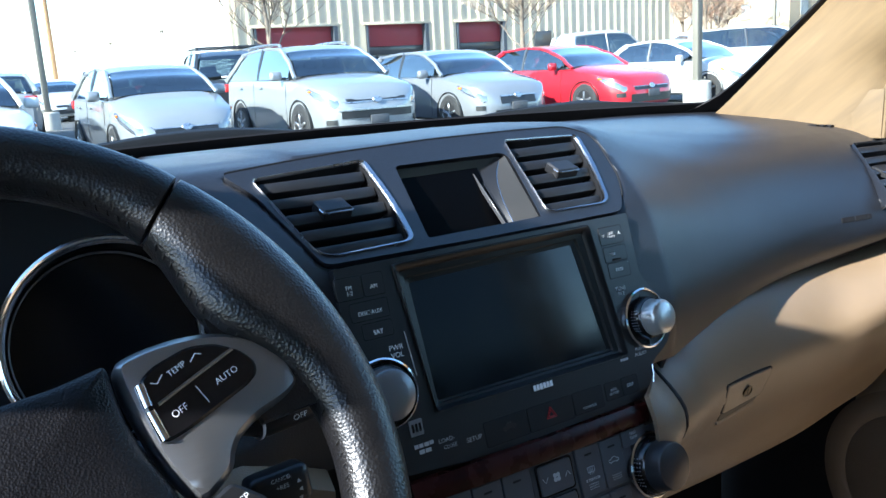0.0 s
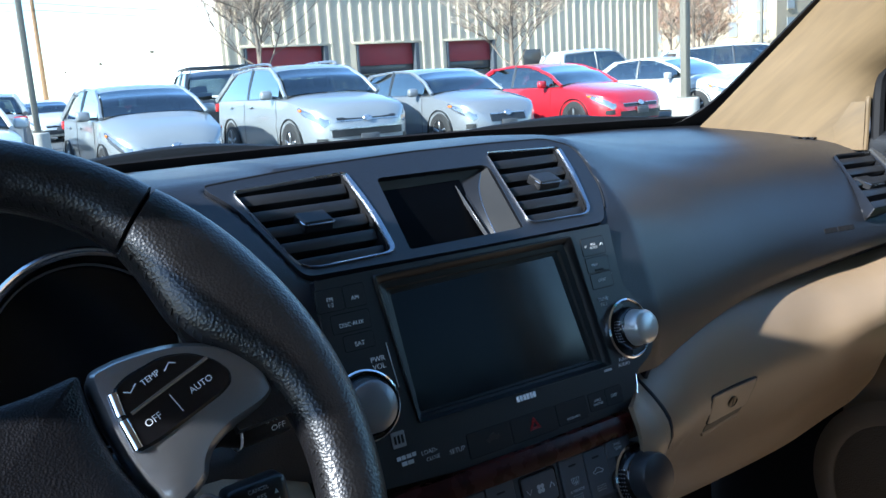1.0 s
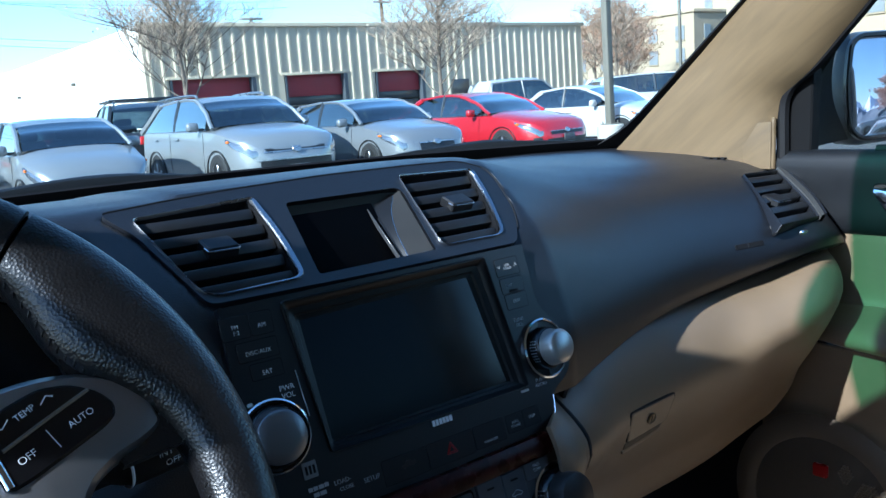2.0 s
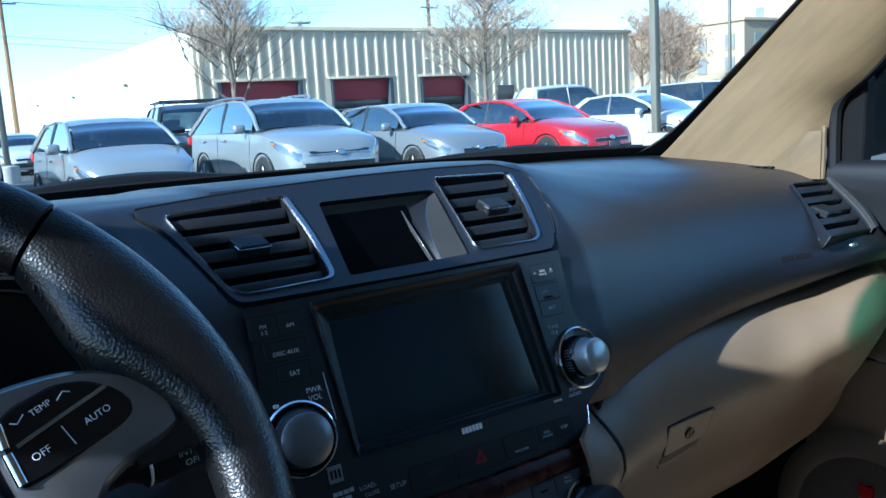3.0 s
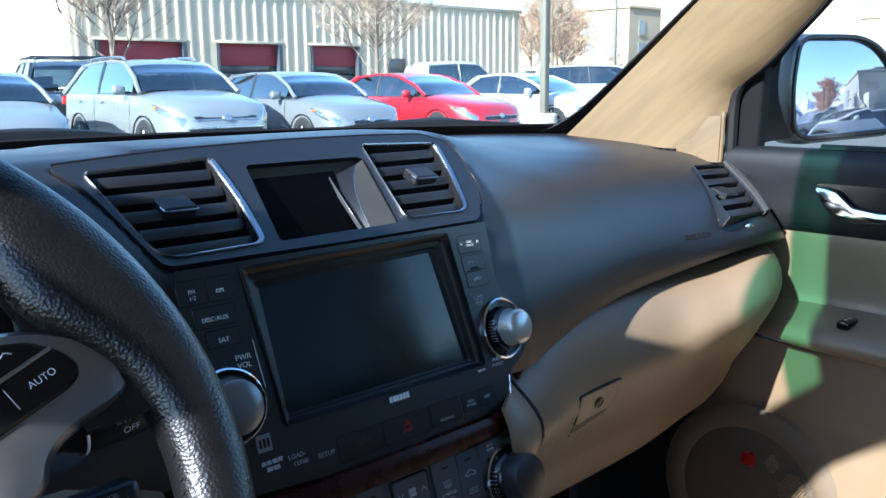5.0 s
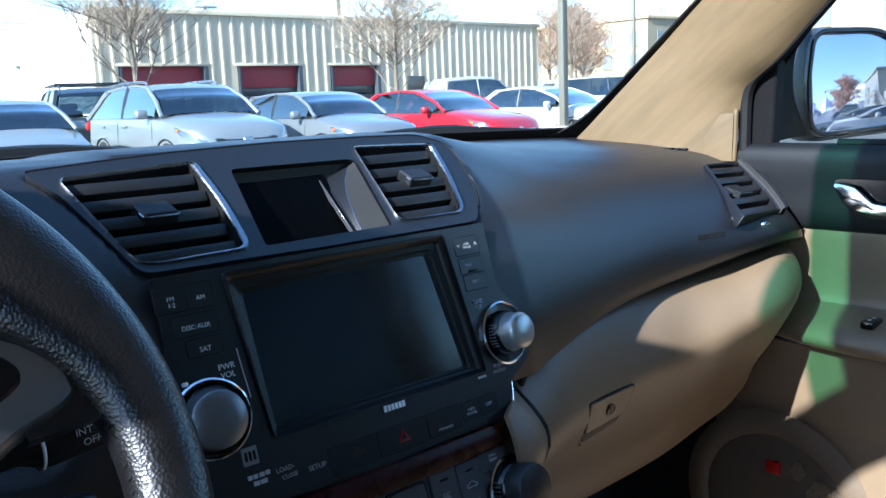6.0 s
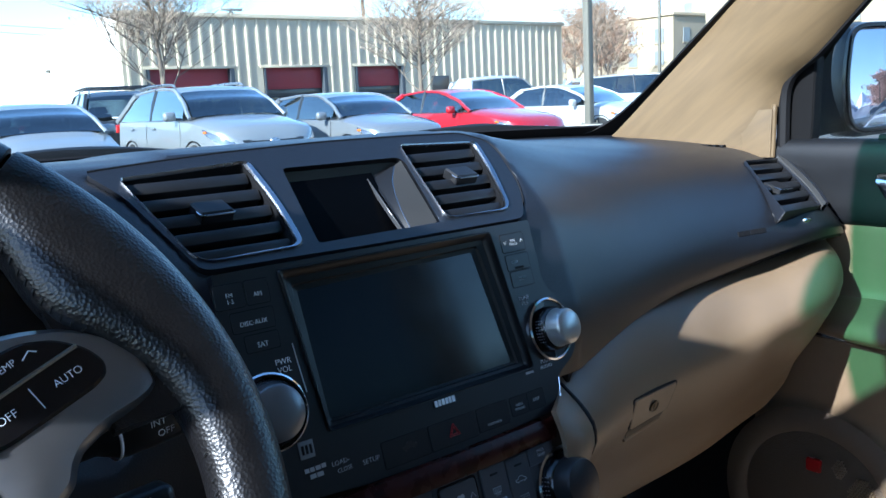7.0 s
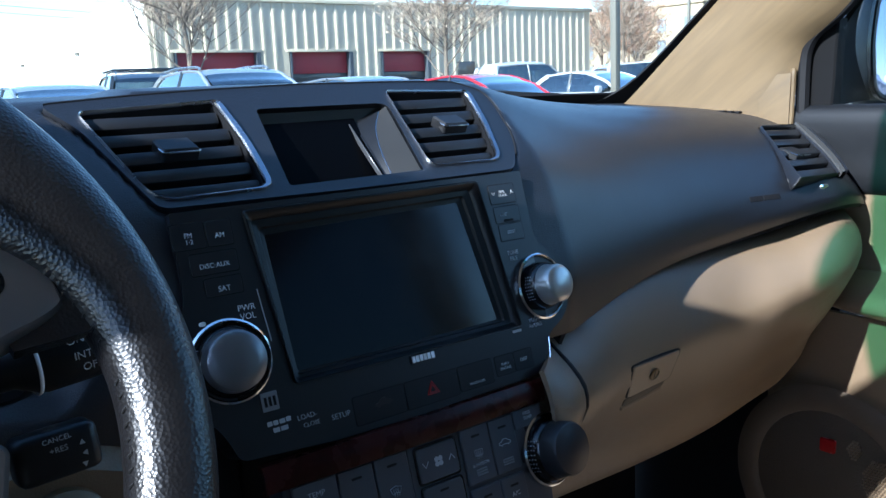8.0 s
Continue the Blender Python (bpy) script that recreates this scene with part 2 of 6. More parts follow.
FACE = basis((0, 0, 1.078), (1, 0, 0), (0, 0.279, 0.9603))
HOOD = basis((0, 0.015, 1.091), (1, 0, 0), (0, 0.7546, 0.6562))
WHEEL = basis((-0.364, -0.173, 1.052), (1, 0, 0), (0, math.sin(radians(32)), math.cos(radians(32))))


from mathutils.geometry import delaunay_2d_cdt


def plate_holes(outline, holes, depth, bm=None, z=0.0):
    """A plate with openings through it, front at z."""
    bm = bm or bmesh.new()
    loops = [outline, *holes]
    flat, ring, fronts = [], [], []
    for lp in loops:
        n0 = len(flat)
        flat += [Vector(p) for p in lp]
        ring += [(n0 + i, n0 + (i + 1) % len(lp)) for i in range(len(lp))]
        fronts.append([bm.verts.new((x, y, z)) for x, y in lp])
    allv = [v for vs in fronts for v in vs]
    co, _, tris, back_map, _, _ = delaunay_2d_cdt(flat, ring, [], 1, 1e-6)

    def inside(p, lp):
        odd = False
        for (xa, ya), (xb, yb) in zip(lp, lp[1:] + lp[:1]):
            if (ya > p[1]) != (yb > p[1]) and p[0] < xa + (xb - xa) * (p[1] - ya) / (yb - ya):
                odd = not odd
        return odd

    for tri in tris:
        mid = [sum(co[i][k] for i in tri) / 3 for k in (0, 1)]
        if inside(mid, outline) and not any(inside(mid, h) for h in holes):
            bm.faces.new([allv[back_map[i][0]] for i in tri])
    for vs in fronts:
        back = [bm.verts.new((v.co.x, v.co.y, z - depth)) for v in vs]
        for i in range(len(vs)):
            j = (i + 1) % len(vs)
            bm.faces.new((vs[i], vs[j], back[j], back[i]))
    return bm


def sections(table, xs, n=26):
    """Rows of points for a skin, from profiles of (y, z) at some x, blended to the xs wanted."""
    tx = [r[0] for r in table]
    prof = [np.array(smooth_curve(r[1], n)) for r in table]
    rows = []
    # the last five profiles are joined by one smooth curve in x
    kx, kp = np.array(tx[-5:]), np.array(prof[-5:])
    hk = np.diff(kx)
    A_, B_ = np.eye(5), np.zeros_like(kp)
    for i in (1, 2, 3):
        A_[i, i - 1:i + 2] = hk[i - 1], 2 * (hk[i - 1] + hk[i]), hk[i]
        B_[i] = 6 * ((kp[i + 1] - kp[i]) / hk[i] - (kp[i] - kp[i - 1]) / hk[i - 1])
    bend = np.linalg.solve(A_, B_.reshape(5, -1)).reshape(kp.shape)
    for x in xs:
        if x > kx[0]:
            i = min(3, int(np.searchsorted(kx, x)) - 1)
            a, c = (kx[i + 1] - x) / hk[i], (x - kx[i]) / hk[i]
            p = a * kp[i] + c * kp[i + 1] + ((a ** 3 - a) * bend[i] + (c ** 3 - c) * bend[i + 1]) * hk[i] ** 2 / 6
            rows.append([(x, q, r) for q, r in p])
            continue
        i = max(0, min(len(tx) - 2, int(np.searchsorted(tx, x)) - 1))
        f = min(1.0, max(0.0, (x - tx[i]) / (tx[i + 1] - tx[i])))
        f = f * f * (3 - 2 * f) if abs(tx[i + 1] - tx[i]) > 0.2 else f
        p = prof[i] * (1 - f) + prof[i + 1] * f
        rows.append([(x, a, b) for a, b in p])
    return rows


# ---------------------------------------------------------------- ground and cabin shell
g = bmesh.new()
loft(g, [[(x, y, 0.0) for x in (-1500, -60, -20, 0, 20, 60, 1500)] for y in (-1500, -60, -20, 0, 20, 60, 1500)])
tagged(mesh_ob("ground", g, ASPHALT, False), "grey asphalt of a wide sunlit car park", "ground", kind="structure")


def shell(name, bm, mat, label):
    return tagged(mesh_ob(name, bm, mat), label, "car shell", kind="structure")


shell("floor", boxbm((0, -0.9, 0.36), (1.56, 3.0, 0.04)), CARPET, "beige carpet on the cabin floor")
shell("ceiling", boxbm((0, -1.45, 1.665), (1.50, 2.3, 0.04), 0.01), GREY_LINER, "beige cloth roof lining of the car")
shell("wall_rear", boxbm((0, -2.55, 1.02), (1.56, 0.06, 1.4)), CABIN_GREY, "beige-grey rear end of the cabin")
shell("wall_front_right", boxbm((0.795, 0.36, 0.72), (0.05, 0.56, 0.74)), DEEP_BLACK, "dark kick panel in the footwell")
shell("wall_front_left", boxbm((-0.795, 0.40, 0.72), (0.05, 0.48, 0.74)), DEEP_BLACK, "dark kick panel in the footwell")
shell("wall_left", boxbm((-0.80, -1.1, 0.72), (0.06, 2.9, 0.72), 0.01), CABIN_GREY, "beige-grey lower wall on the driver's side")
shell("wall_right", boxbm((0.80, -1.72, 0.72), (0.06, 1.66, 0.72), 0.01), CABIN_GREY, "beige-grey lower wall behind the front door")
shell("wall_front", boxbm((0, 0.42, 0.70), (1.5, 0.03, 0.66)), DEEP_BLACK, "dark bulkhead behind the dashboard")
for side, nm in ((-1, "pillar_left"), (1, "pillar_right")):
    b = bmesh.new()
    for y0, w in ((-0.98, 0.12), (-2.45, 0.25)):
        box(b, (side * 0.775, y0, 1.36), (0.05, w, 0.58), 0.01)
    shell(nm, b, CABIN_GREY, "beige-grey upright posts between the side windows")
POST_FRONT = smooth_curve([(.715, .430, 1.095), (.708, .385, 1.114), (.700, .300, 1.178), (.695, .225, 1.238), (.678, .140, 1.302), (.655, .015, 1.395), (.62, -.13, 1.50), (.59, -.30, 1.61)], 56)
POST_REAR = smooth_curve([(.730, .150, 1.06), (.730, .132, 1.12), (.729, .126, 1.160), (.728, .112, 1.188), (.722, .071, 1.218), (.716, .034, 1.253), (.709, -.006, 1.290), (.682, -.10, 1.385), (.652, -.24, 1.50), (.63, -.40, 1.61)], 56)


def post_rows(side=1, back=0.0):
    """The skin of a windscreen post, from the glass to the door window. back: extra width low down, to block sun."""
    rows = []
    for p_, q_ in zip(POST_FRONT, POST_REAR):
        P_, Q_ = Vector(p_), Vector(q_)
        Q_.y -= back * max(.10, min(1.0, max((1.364 - Q_.z) / .010, .36 - max(0, Q_.z - 1.42) * 3)))
        pts = [P_.lerp(Q_, f) + Vector((-.022, -.008, .004)) * math.sin(math.pi * f ** 1.4) ** .62 for f in [j / 14 for j in range(15)]]
        rows.append([(side * v_.x, v_.y, v_.z) for v_ in pts])
    return rows


# out of view: made wider than a real post to shade wheel and console
b = bmesh.new()
loft(b, post_rows(-1, .190))
thicken(b, .006)
shell("pillar_front_left", b, BEIGE_CLOTH, "beige windscreen post on the driver's side, widened to shade the wheel")
b = bmesh.new()
for s in (-1, 1):
    box(b, (s * 0.715, -1.45, 1.648), (0.11, 2.2, 0.06), 0.02)
shell("roof_rail", b, GREY_LINER, "beige roof edges above the side windows")


b = bmesh.new()
for s in (-1, 1):
    box(b, (s * 0.775, -1.70, 1.35), (0.006, 1.42, 0.56))
shell("privacy_glass", b, clear("privacy_glass", (0.30, 0.33, 0.33)), "dark tinted glass of the rear side windows")


def wind_base(x):
    """Foot of the windscreen: y, z."""
    f = (x / 0.72) ** 2
    return 0.585 - 0.165 * f, 1.121 - 0.003 * f


def wind_top(x):
    f = (x / 0.72) ** 2
    return -0.24 - 0.10 * f, 1.635 - 0.02 * f


def glass_point(x, f, off=0.0):
    xb = 0.730 * x
    xt = 0.60 * x
    yb, zb = wind_base(xb)
    yt, zt = wind_top(xt)
    bow = 0.03 * 4 * f * (1 - f) * (1 - 0.95 * x * x)
    return (xb + (xt - xb) * f, yb + (yt - yb) * f + bow + off * 0.6, zb + (zt - zb) * f + bow + off * 0.8)


b = bmesh.new()
loft(b, [[glass_point(-1 + 2 * i / 24, j / 12) for i in range(25)] for j in range(13)])
thicken(b, 0.004)
ws = tagged(mesh_ob("windscreen", b, GLASS), "slightly tinted clear windscreen of the car", "windscreen", kind="structure")
ws.visible_shadow = False
b = bmesh.new()
loft(b, [[glass_point(-1 + 2 * i / 24, f, -0.014) for i in range(25)] for f in (.905, .93, .96, 1.0, 1.04, 1.08)])
thicken(b, 0.02)
shell("header", b, GREY_LINER, "beige windscreen header")
# green band above the view, added to colour the sun on the door
b = bmesh.new()
loft(b, [[glass_point(-.98 + 1.96 * i / 24, f, -0.009) for i in range(25)] for f in (.852, .87, .89, .91, .93)])
thicken(b, 0.001)
shell("shade_band", b, clear("green_tint", (0.37, 0.70, 0.56)), "unseen green band at the windscreen's top, added to tint the sunlight")
b = bmesh.new()
loft(b, [[glass_point(-1 + 2 * i / 24, f, -0.006 if f > -0.02 else -0.012) for i in range(25)] for f in (-0.04, 0.0, 0.035)])
thicken(b, 0.003)
shell("windscreen_band", b, DEEP_BLACK, "black band along the foot of the windscreen")
b = bmesh.new()
loft(b, [[glass_point(x, f, -0.008) for x in (0.980 - .075 * math.exp(-f / .035), 1.0, 1.03)] for f in [(k / 24) ** 1.8 for k in range(25)]])
thicken(b, 0.003)
shell("windscreen_edge", b, DEEP_BLACK, "black edge of the windscreen along the post")

# ---------------------------------------------------------------- dashboard
dash = thing("dashboard", "black soft dashboard over a beige lower panel", "dashboard", pose(0, 0.2, 0.9))
DI = dash.matrix_world.inverted()


def dpart(name, bm, mat, label=""):
    bmesh.ops.transform(bm, matrix=DI, verts=bm.verts)
    return part(name, bm, mat, dash, label)


EYE_ = Vector((-.33, -.485, 1.19))


def ease(v, a, b):
    f = max(0.0, min(1.0, (v - a) / (b - a)))
    return f * f * (3 - 2 * f)


def set_back(q):
    """Sets the passenger side's lower dashboard back behind the console, by up to an eighth."""
    d = Vector(q) - EYE_
    side, drop = d.x / max(.05, d.y), d.z / d.length
    return EYE_ + d * (1 + .13 * ease(side, .96, 1.4) * (1 - ease(side, 1.5, 2.03)) * max(0.0, min(1.0, (-.075 - drop) / .105)))


def set_back_all(bm):
    for v in bm.verts:
        v.co = set_back(v.co)
    return bm


C0 = [(-.012, .955), (-.010, 1.0), (-.004, 1.033), (.020, 1.080), (.062, 1.124), (.0835, 1.1490), (.0915, 1.1535), (.11, 1.1550), (.15, 1.1545), (.26, 1.148), (.40, 1.136), (.56, 1.124)]
R1 = [(-.02, .958), (-.022, 1.0), (-.013, 1.033), (.011, 1.086), (.060, 1.131), (.084, 1.1475), (.105, 1.1515), (.14, 1.1525), (.25, 1.148), (.40, 1.135), (.55, 1.123)]
R2 = [(.018, .972), (.014, .990), (.020, 1.020), (.041, 1.060), (.070, 1.095), (.098, 1.115), (.125, 1.126), (.165, 1.133), (.25, 1.135), (.40, 1.127), (.515, 1.121)]
R3 = [(.041, .980), (.036, .996), (.041, 1.022), (.060, 1.053), (.086, 1.081), (.108, 1.097), (.132, 1.108), (.17, 1.116), (.26, 1.120), (.38, 1.120), (.47, 1.119)]
R4 = [(.02, .997), (.020, 1.012), (.040, 1.037), (.078, 1.063), (.115, 1.084), (.14, 1.094), (.17, 1.101), (.22, 1.107), (.28, 1.111), (.36, 1.114), (.44, 1.117)]
R5 = [(.04, .987), (.044, 1.0), (.062, 1.022), (.095, 1.050), (.130, 1.073), (.155, 1.085), (.18, 1.093), (.22, 1.100), (.28, 1.106), (.34, 1.110), (.40, 1.114)]
RL = [(y + .0010, z - .0012) for y, z in R1]
LEFT = [(-.02, .958), (-.022, .985), (-.012, 1.0), (.03, 1.008), (.055, 1.05), (.072, 1.12), (.11, 1.150), (.15, 1.152), (.25, 1.147), (.40, 1.134), (.55, 1.123)]
MID = LEFT[:3] + [(.036, 1.062), (.062, 1.119), (.080, 1.1435), (.106, 1.1505)] + LEFT[7:]
RB = [(y + .002, z - .0012) for y, z in R1]
T = [(-.75, [(y + .03, z) for y, z in R5]), (-.60, [(.07, .987), (.07, 1.0), (.07, 1.03), (.075, 1.06), (.09, 1.10), (.10, 1.125), (.12, 1.140), (.16, 1.145), (.25, 1.142), (.36, 1.13), (.46, 1.12)]),
     (-.46, [(.07, .987), (.07, 1.0), (.07, 1.03), (.075, 1.06), (.085, 1.10), (.10, 1.135), (.12, 1.147), (.16, 1.150), (.25, 1.145), (.38, 1.133), (.52, 1.122)]),
     (-.330, LEFT), (-.245, LEFT), (-.205, MID), (-.176, RL), (-.165, RL), (-.126, RL), (-.118, C0), (.118, C0), (.126, RB), (.165, R1), (.30, R2), (.48, R3), (.65, R4), (.74, R5)]
xs = [-.75 + .55 * i / 22 for i in range(20)] + [-.2525 + .0075 * i for i in range(7)] + [-.2 + .004 * i for i in range(21)] + [-.118 + .236 * i / 24 for i in range(25)] + [.12 + .004 * i for i in range(12)] + [.170 + .38 * i / 28 for i in range(29)] + [.555 + .005 * i for i in range(38)]
HOOD_OUT = rounded([(-.178, .0845), (-.160, .060), (-.1355, -.0085), (0, -.0105), (.1345, -.0100), (.150, .012), (.1572, .0288), (.1626, .0650), (.160, .080), (.1367, .0925), (.08, .0945), (0, .0952), (-.08, .0925), (-.1237, .0895)], .008, 4)
END = basis((.64, .078, 1.06), (1, .12, -.05), (-.0724, .8324, .5494))
END.translation = Vector((.64, .078, 1.06)) + END.to_3x3() @ Vector((0, 0, .003))
END_OUT = rounded([(-.018, .043), (-.093, -.056), (.017, -.0555), (.046, -.023), (.066, .012), (.082, .043)], [.003, .003, .004, .02, .02, .003], 4)


def within(q, lp):
    odd = False
    for (xa, ya), (xb, yb) in zip(lp, lp[1:] + lp[:1]):
        if (ya > q[1]) != (yb > q[1]) and q[0] < xa + (xb - xa) * (q[1] - ya) / (yb - ya):
            odd = not odd
    return odd


def edge_gap(q, lp):
    """Distance from a point to an outline, minus inside."""
    best = 9.0
    for (xa, ya), (xb, yb) in zip(lp, lp[1:] + lp[:1]):
        dx, dy = xb - xa, yb - ya
        f = max(0, min(1, ((q[0] - xa) * dx + (q[1] - ya) * dy) / max(1e-12, dx * dx + dy * dy)))
        best = min(best, math.hypot(q[0] - xa - f * dx, q[1] - ya - f * dy))
    return -best if within(q, lp) else best


def recess(rows, m, outline, deep):
    """Sinks the points of a skin that lie inside an outline, with a soft shoulder; returns those well inside."""
    inv, sunk = m.inverted(), set()
    bx = [min(q[0] for q in outline) - .01, max(q[0] for q in outline) + .01, min(q[1] for q in outline) - .01, max(q[1] for q in outline) + .01]
    for i, r in enumerate(rows):
        for j, q in enumerate(r):
            l = inv @ Vector(q)
            if abs(l.z) > .03 or not (bx[0] < l.x < bx[1] and bx[2] < l.y < bx[3]):
                continue
            f = max(0.0, min(1.0, (.0006 - edge_gap(l, outline)) / .0045))
            if f >= 1:
                sunk.add((i, j))
            if f > 0:
                l.z = l.z * (1 - f) + min(l.z, -deep) * f
                r[j] = tuple(m @ l)
    return sunk


b = bmesh.new()
pad_rows = sections(T, xs, 150)
gone = recess(pad_rows, HOOD, HOOD_OUT, .007) | recess(pad_rows, END, END_OUT, .010)
pv = [[b.verts.new(q) for q in r] for r in pad_rows]
for i in range(len(pv) - 1):
    for j in range(len(pv[0]) - 1):
        if not {(i, j), (i + 1, j), (i, j + 1), (i + 1, j + 1)} <= gone:
            b.faces.new((pv[i][j], pv[i][j + 1], pv[i + 1][j + 1], pv[i + 1][j]))
dpart("upper_pad", b, BLACK_PAD, "black grained soft dashboard pad")

# sunken black strip along the foot of the pad, standing for a dark gap
LIP = [(.150, -.020, .945), (.158, -.021, .962), (.181, -.021, .978), (.226, -.021, .992), (.293, -.021, 1.001), (.40, -.016, 1.004), (.50, 0, 1.001), (.64, .019, .998), (.735, .040, .988)]
lip = smooth_curve(LIP, 60)
b = bmesh.new()
rows = []
for x, y, z in lip:
    rows.append([(x, y + .016, z + .005), (x, y + .0025, z + .002), (x, y + .0015, z - .004), (x, y + .020, z - .006)])
loft(b, rows)
set_back_all(b)
dpart("lip_gap", b, DEEP_BLACK, "dark gap between pad and beige panel")

# beige lower panel with the glove box
b = bmesh.new()
rows = []
low = smooth_curve([(.150, -.02, .960), (.170, -.02, .9665), (.2, -.02, .984), (.293, -.02, 1.0), (.40, -.015, 1.002), (.50, 0, .999), (.64, .02, .996), (.70, .032, .990), (.735, .045, .984)], 60)
for k, (x, y, z) in enumerate(low):
    f = k / (len(low) - 1)
    e = max(0, (x - .60) / .14) ** 2 * 0.06           # runs away from the door
    zb = .818 + .06 * max(0, (x - .56) / .18) ** 1.5
    h = z - .004 - zb
    zb -= .021
    pr = [(y + .016, z - .004), (y + .004 + e * .2, z - .010), (y - .012 + e * .4, z - .10 * h - .006), (y - .026 + e * .6, z - .26 * h), (y - .029 + e * .8, z - .40 * h),
          (y - .008 + e, z - .66 * h), (y + .018 + e, z - .90 * h), (y + .034 + e, zb + .006), (y + .060 + e, zb - .003), (y + .17 + e, zb - .006)]
    pr = smooth_curve(pr, 24)
    fade = max(0, 1 - (x - .150) / .35) ** 2
    rows.append([(x + fade * (float(np.interp(q, [.82, .885, .905, .925, .945, .961], [.125, .138, .147, .150, .146, .147])) - .150), p, q) for p, q in pr])
PANEL_ROWS = rows


def panel_y(x, z):
    """Depth of the beige panel's front at x, z."""
    cut = []
    for r in PANEL_ROWS:
        zz = [q[2] for q in r[3:21]][::-1]
        cut.append((float(np.interp(z, zz, [q[0] for q in r[3:21]][::-1])), float(np.interp(z, zz, [q[1] for q in r[3:21]][::-1]))))
    return float(np.interp(x, [c[0] for c in cut], [c[1] for c in cut]))


def on_panel(x, z, off=0.0):
    """A point of the beige panel at x, z, off in front of it, and the normal there."""
    d = .004
    n = Vector(((panel_y(x + d, z) - panel_y(x - d, z)) / (2 * d), -1, (panel_y(x, z + d) - panel_y(x, z - d)) / (2 * d))).normalized()
    return Vector((x, panel_y(x, z), z)) + n * off, n


loft(b, rows)
thicken(b, 0.004)
set_back_all(b)
dpart("lower_panel", b, BEIGE, "beige hard plastic panel")
b = bmesh.new()
last = [Vector(p) for p in PANEL_ROWS[0]]
first = [Vector((.104, -.050 + .012 * (k / 24) + (p.y - last[0].y) * .35, .948 + (p.z - last[0].z) * 1.0)) for k, p in enumerate(last)]
rows2 = []
for k in range(11):
    f = k / 10
    rows2.append([tuple(a_.lerp(q_, f) + Vector((-.004 if f == 1 else 0, -.006 * math.sin(math.pi * f), 0))) for a_, q_ in zip(first, last)])
loft(b, rows2)
thicken(b, 0.004)
dpart("console_side", b, BEIGE, "beige panel beside the climate controls")
b = bmesh.new()
tube(b, [Vector(p) + Vector((-.0015, -.0004, 0)) for p in PANEL_ROWS[0][:21]], 0.0022, 6)
dpart("seam", b, DEEP_BLACK)

# glove-box latch
gb = thing("glove_box_latch", "beige glove box latch with a brass key lock", "latch")
pc, nn = on_panel(.227, .918)
u_ = Vector((1, 0, 0)) - nn * nn.x
LATCH = basis(pc + nn * .0008, u_, nn.cross(u_))
gb.matrix_world = basis(set_back(pc + nn * .0008), u_, nn.cross(u_))
o = rounded([(-.029, .014), (.029, .017), (.0245, -.011), (-.0270, -.016)], .004)
def laid(bm):
    """Lays a flat latch part on the curved panel."""
    inv = gb.matrix_world.inverted()
    for v in bm.verts:
        q = LATCH @ Vector((v.co.x, v.co.y, 0))
        s_, n_ = on_panel(q.x, q.z)
        v.co = inv @ set_back(s_ + n_ * (v.co.z + .0008))
    return bm


part("latch_frame", laid(frame_ring([(x * 1.04, y * 1.06) for x, y in o], .0016, .004, .0004, .0003)), DEEP_BLACK, gb)
part("latch_plate", laid(plate(o, .004, .0010, .0010)), BEIGE, gb)
part("lock", lathe(bmesh.new(), [(0.0, .0012), (.0058, .0012), (.0062, .0028), (.0050, .0034), (.0046, .0024), (0, .0022)], 24, pose(-.004, .003, 0.0004)), surface("brass", (.13, .10, .06), .4, metal=.6), gb, "small brass lock")
part("key_slot", boxbm((-.004, .003, .0026), (.0012, .006, .0006)), DEEP_BLACK, gb)
part("finger_recess", laid(plate(rounded([(-.028, -.0175), (.0215, -.0125), (.0190, -.0180), (-.020, -.0250), (-.026, -.0260)], .003), .004, .0002, .0)), surface("recess_shade", (.05, .037, .024), .6), gb)
b = bmesh.new()
tube(b, [(-.027, -.0272, .0), (-.018, -.0262, .0), (.0, -.0228, .0), (.0185, -.0188, .0)], .0016, 8)
part("recess_lip", laid(b), BEIGE, gb)

# wood strip under the radio
b = bmesh.new()
rows = []
for i in range(25):
    u = -.110 + .218 * i / 24
    c = .004 * (1 - (u / .11) ** 2)
    rows.append([tuple(FACE @ Vector((u, v, n + c))) for v, n in ((-.1435, -.004), (-.1445, .0015), (-.149, .0028), (-.156, .0028), (-.1605, .0012), (-.1615, -.004))])
loft(b, rows)
thicken(b, .003)
dpart("wood_strip", b, WOOD, "glossy dark red wood trim strip")
b = bmesh.new()
box(b, (0, .03, .90), (.20, .04, .30))
box(b, (-.146, .022, .88), (.076, .05, .19))
dpart("stack_core", b, DEEP_BLACK)
b = bmesh.new()
loft(b, [[(x, -.008 + dy, z + lift) for x, lift in ((-.30, 0), (-.27, .002), (-.24, .006), (-.215, .006), (-.185, -.005), (-.160, -.016))] for z, dy in ((.978, .02), (.974, -.014), (.964, -.024), (.93, -.018), (.80, .0))])
thicken(b, .004)
dpart("knee_panel", b, BEIGE, "beige panel under the steering column")
b = bmesh.new()
loft(b, [[(x, y, z) for x in (-.62, -.5, -.4, -.3, -.2, -.14)] for z, y in ((1.03, .05), (1.0, .045), (.972, .012), (.965, .0))])
thicken(b, .004)
dpart("column_surround", b, BLACK_PLASTIC)
ig = thing("ignition_lock", "bronze ringed ignition lock in the beige panel", "lock", basis((-.212, -.034, .938), (1, 0, 0), (0, .1, 1)))
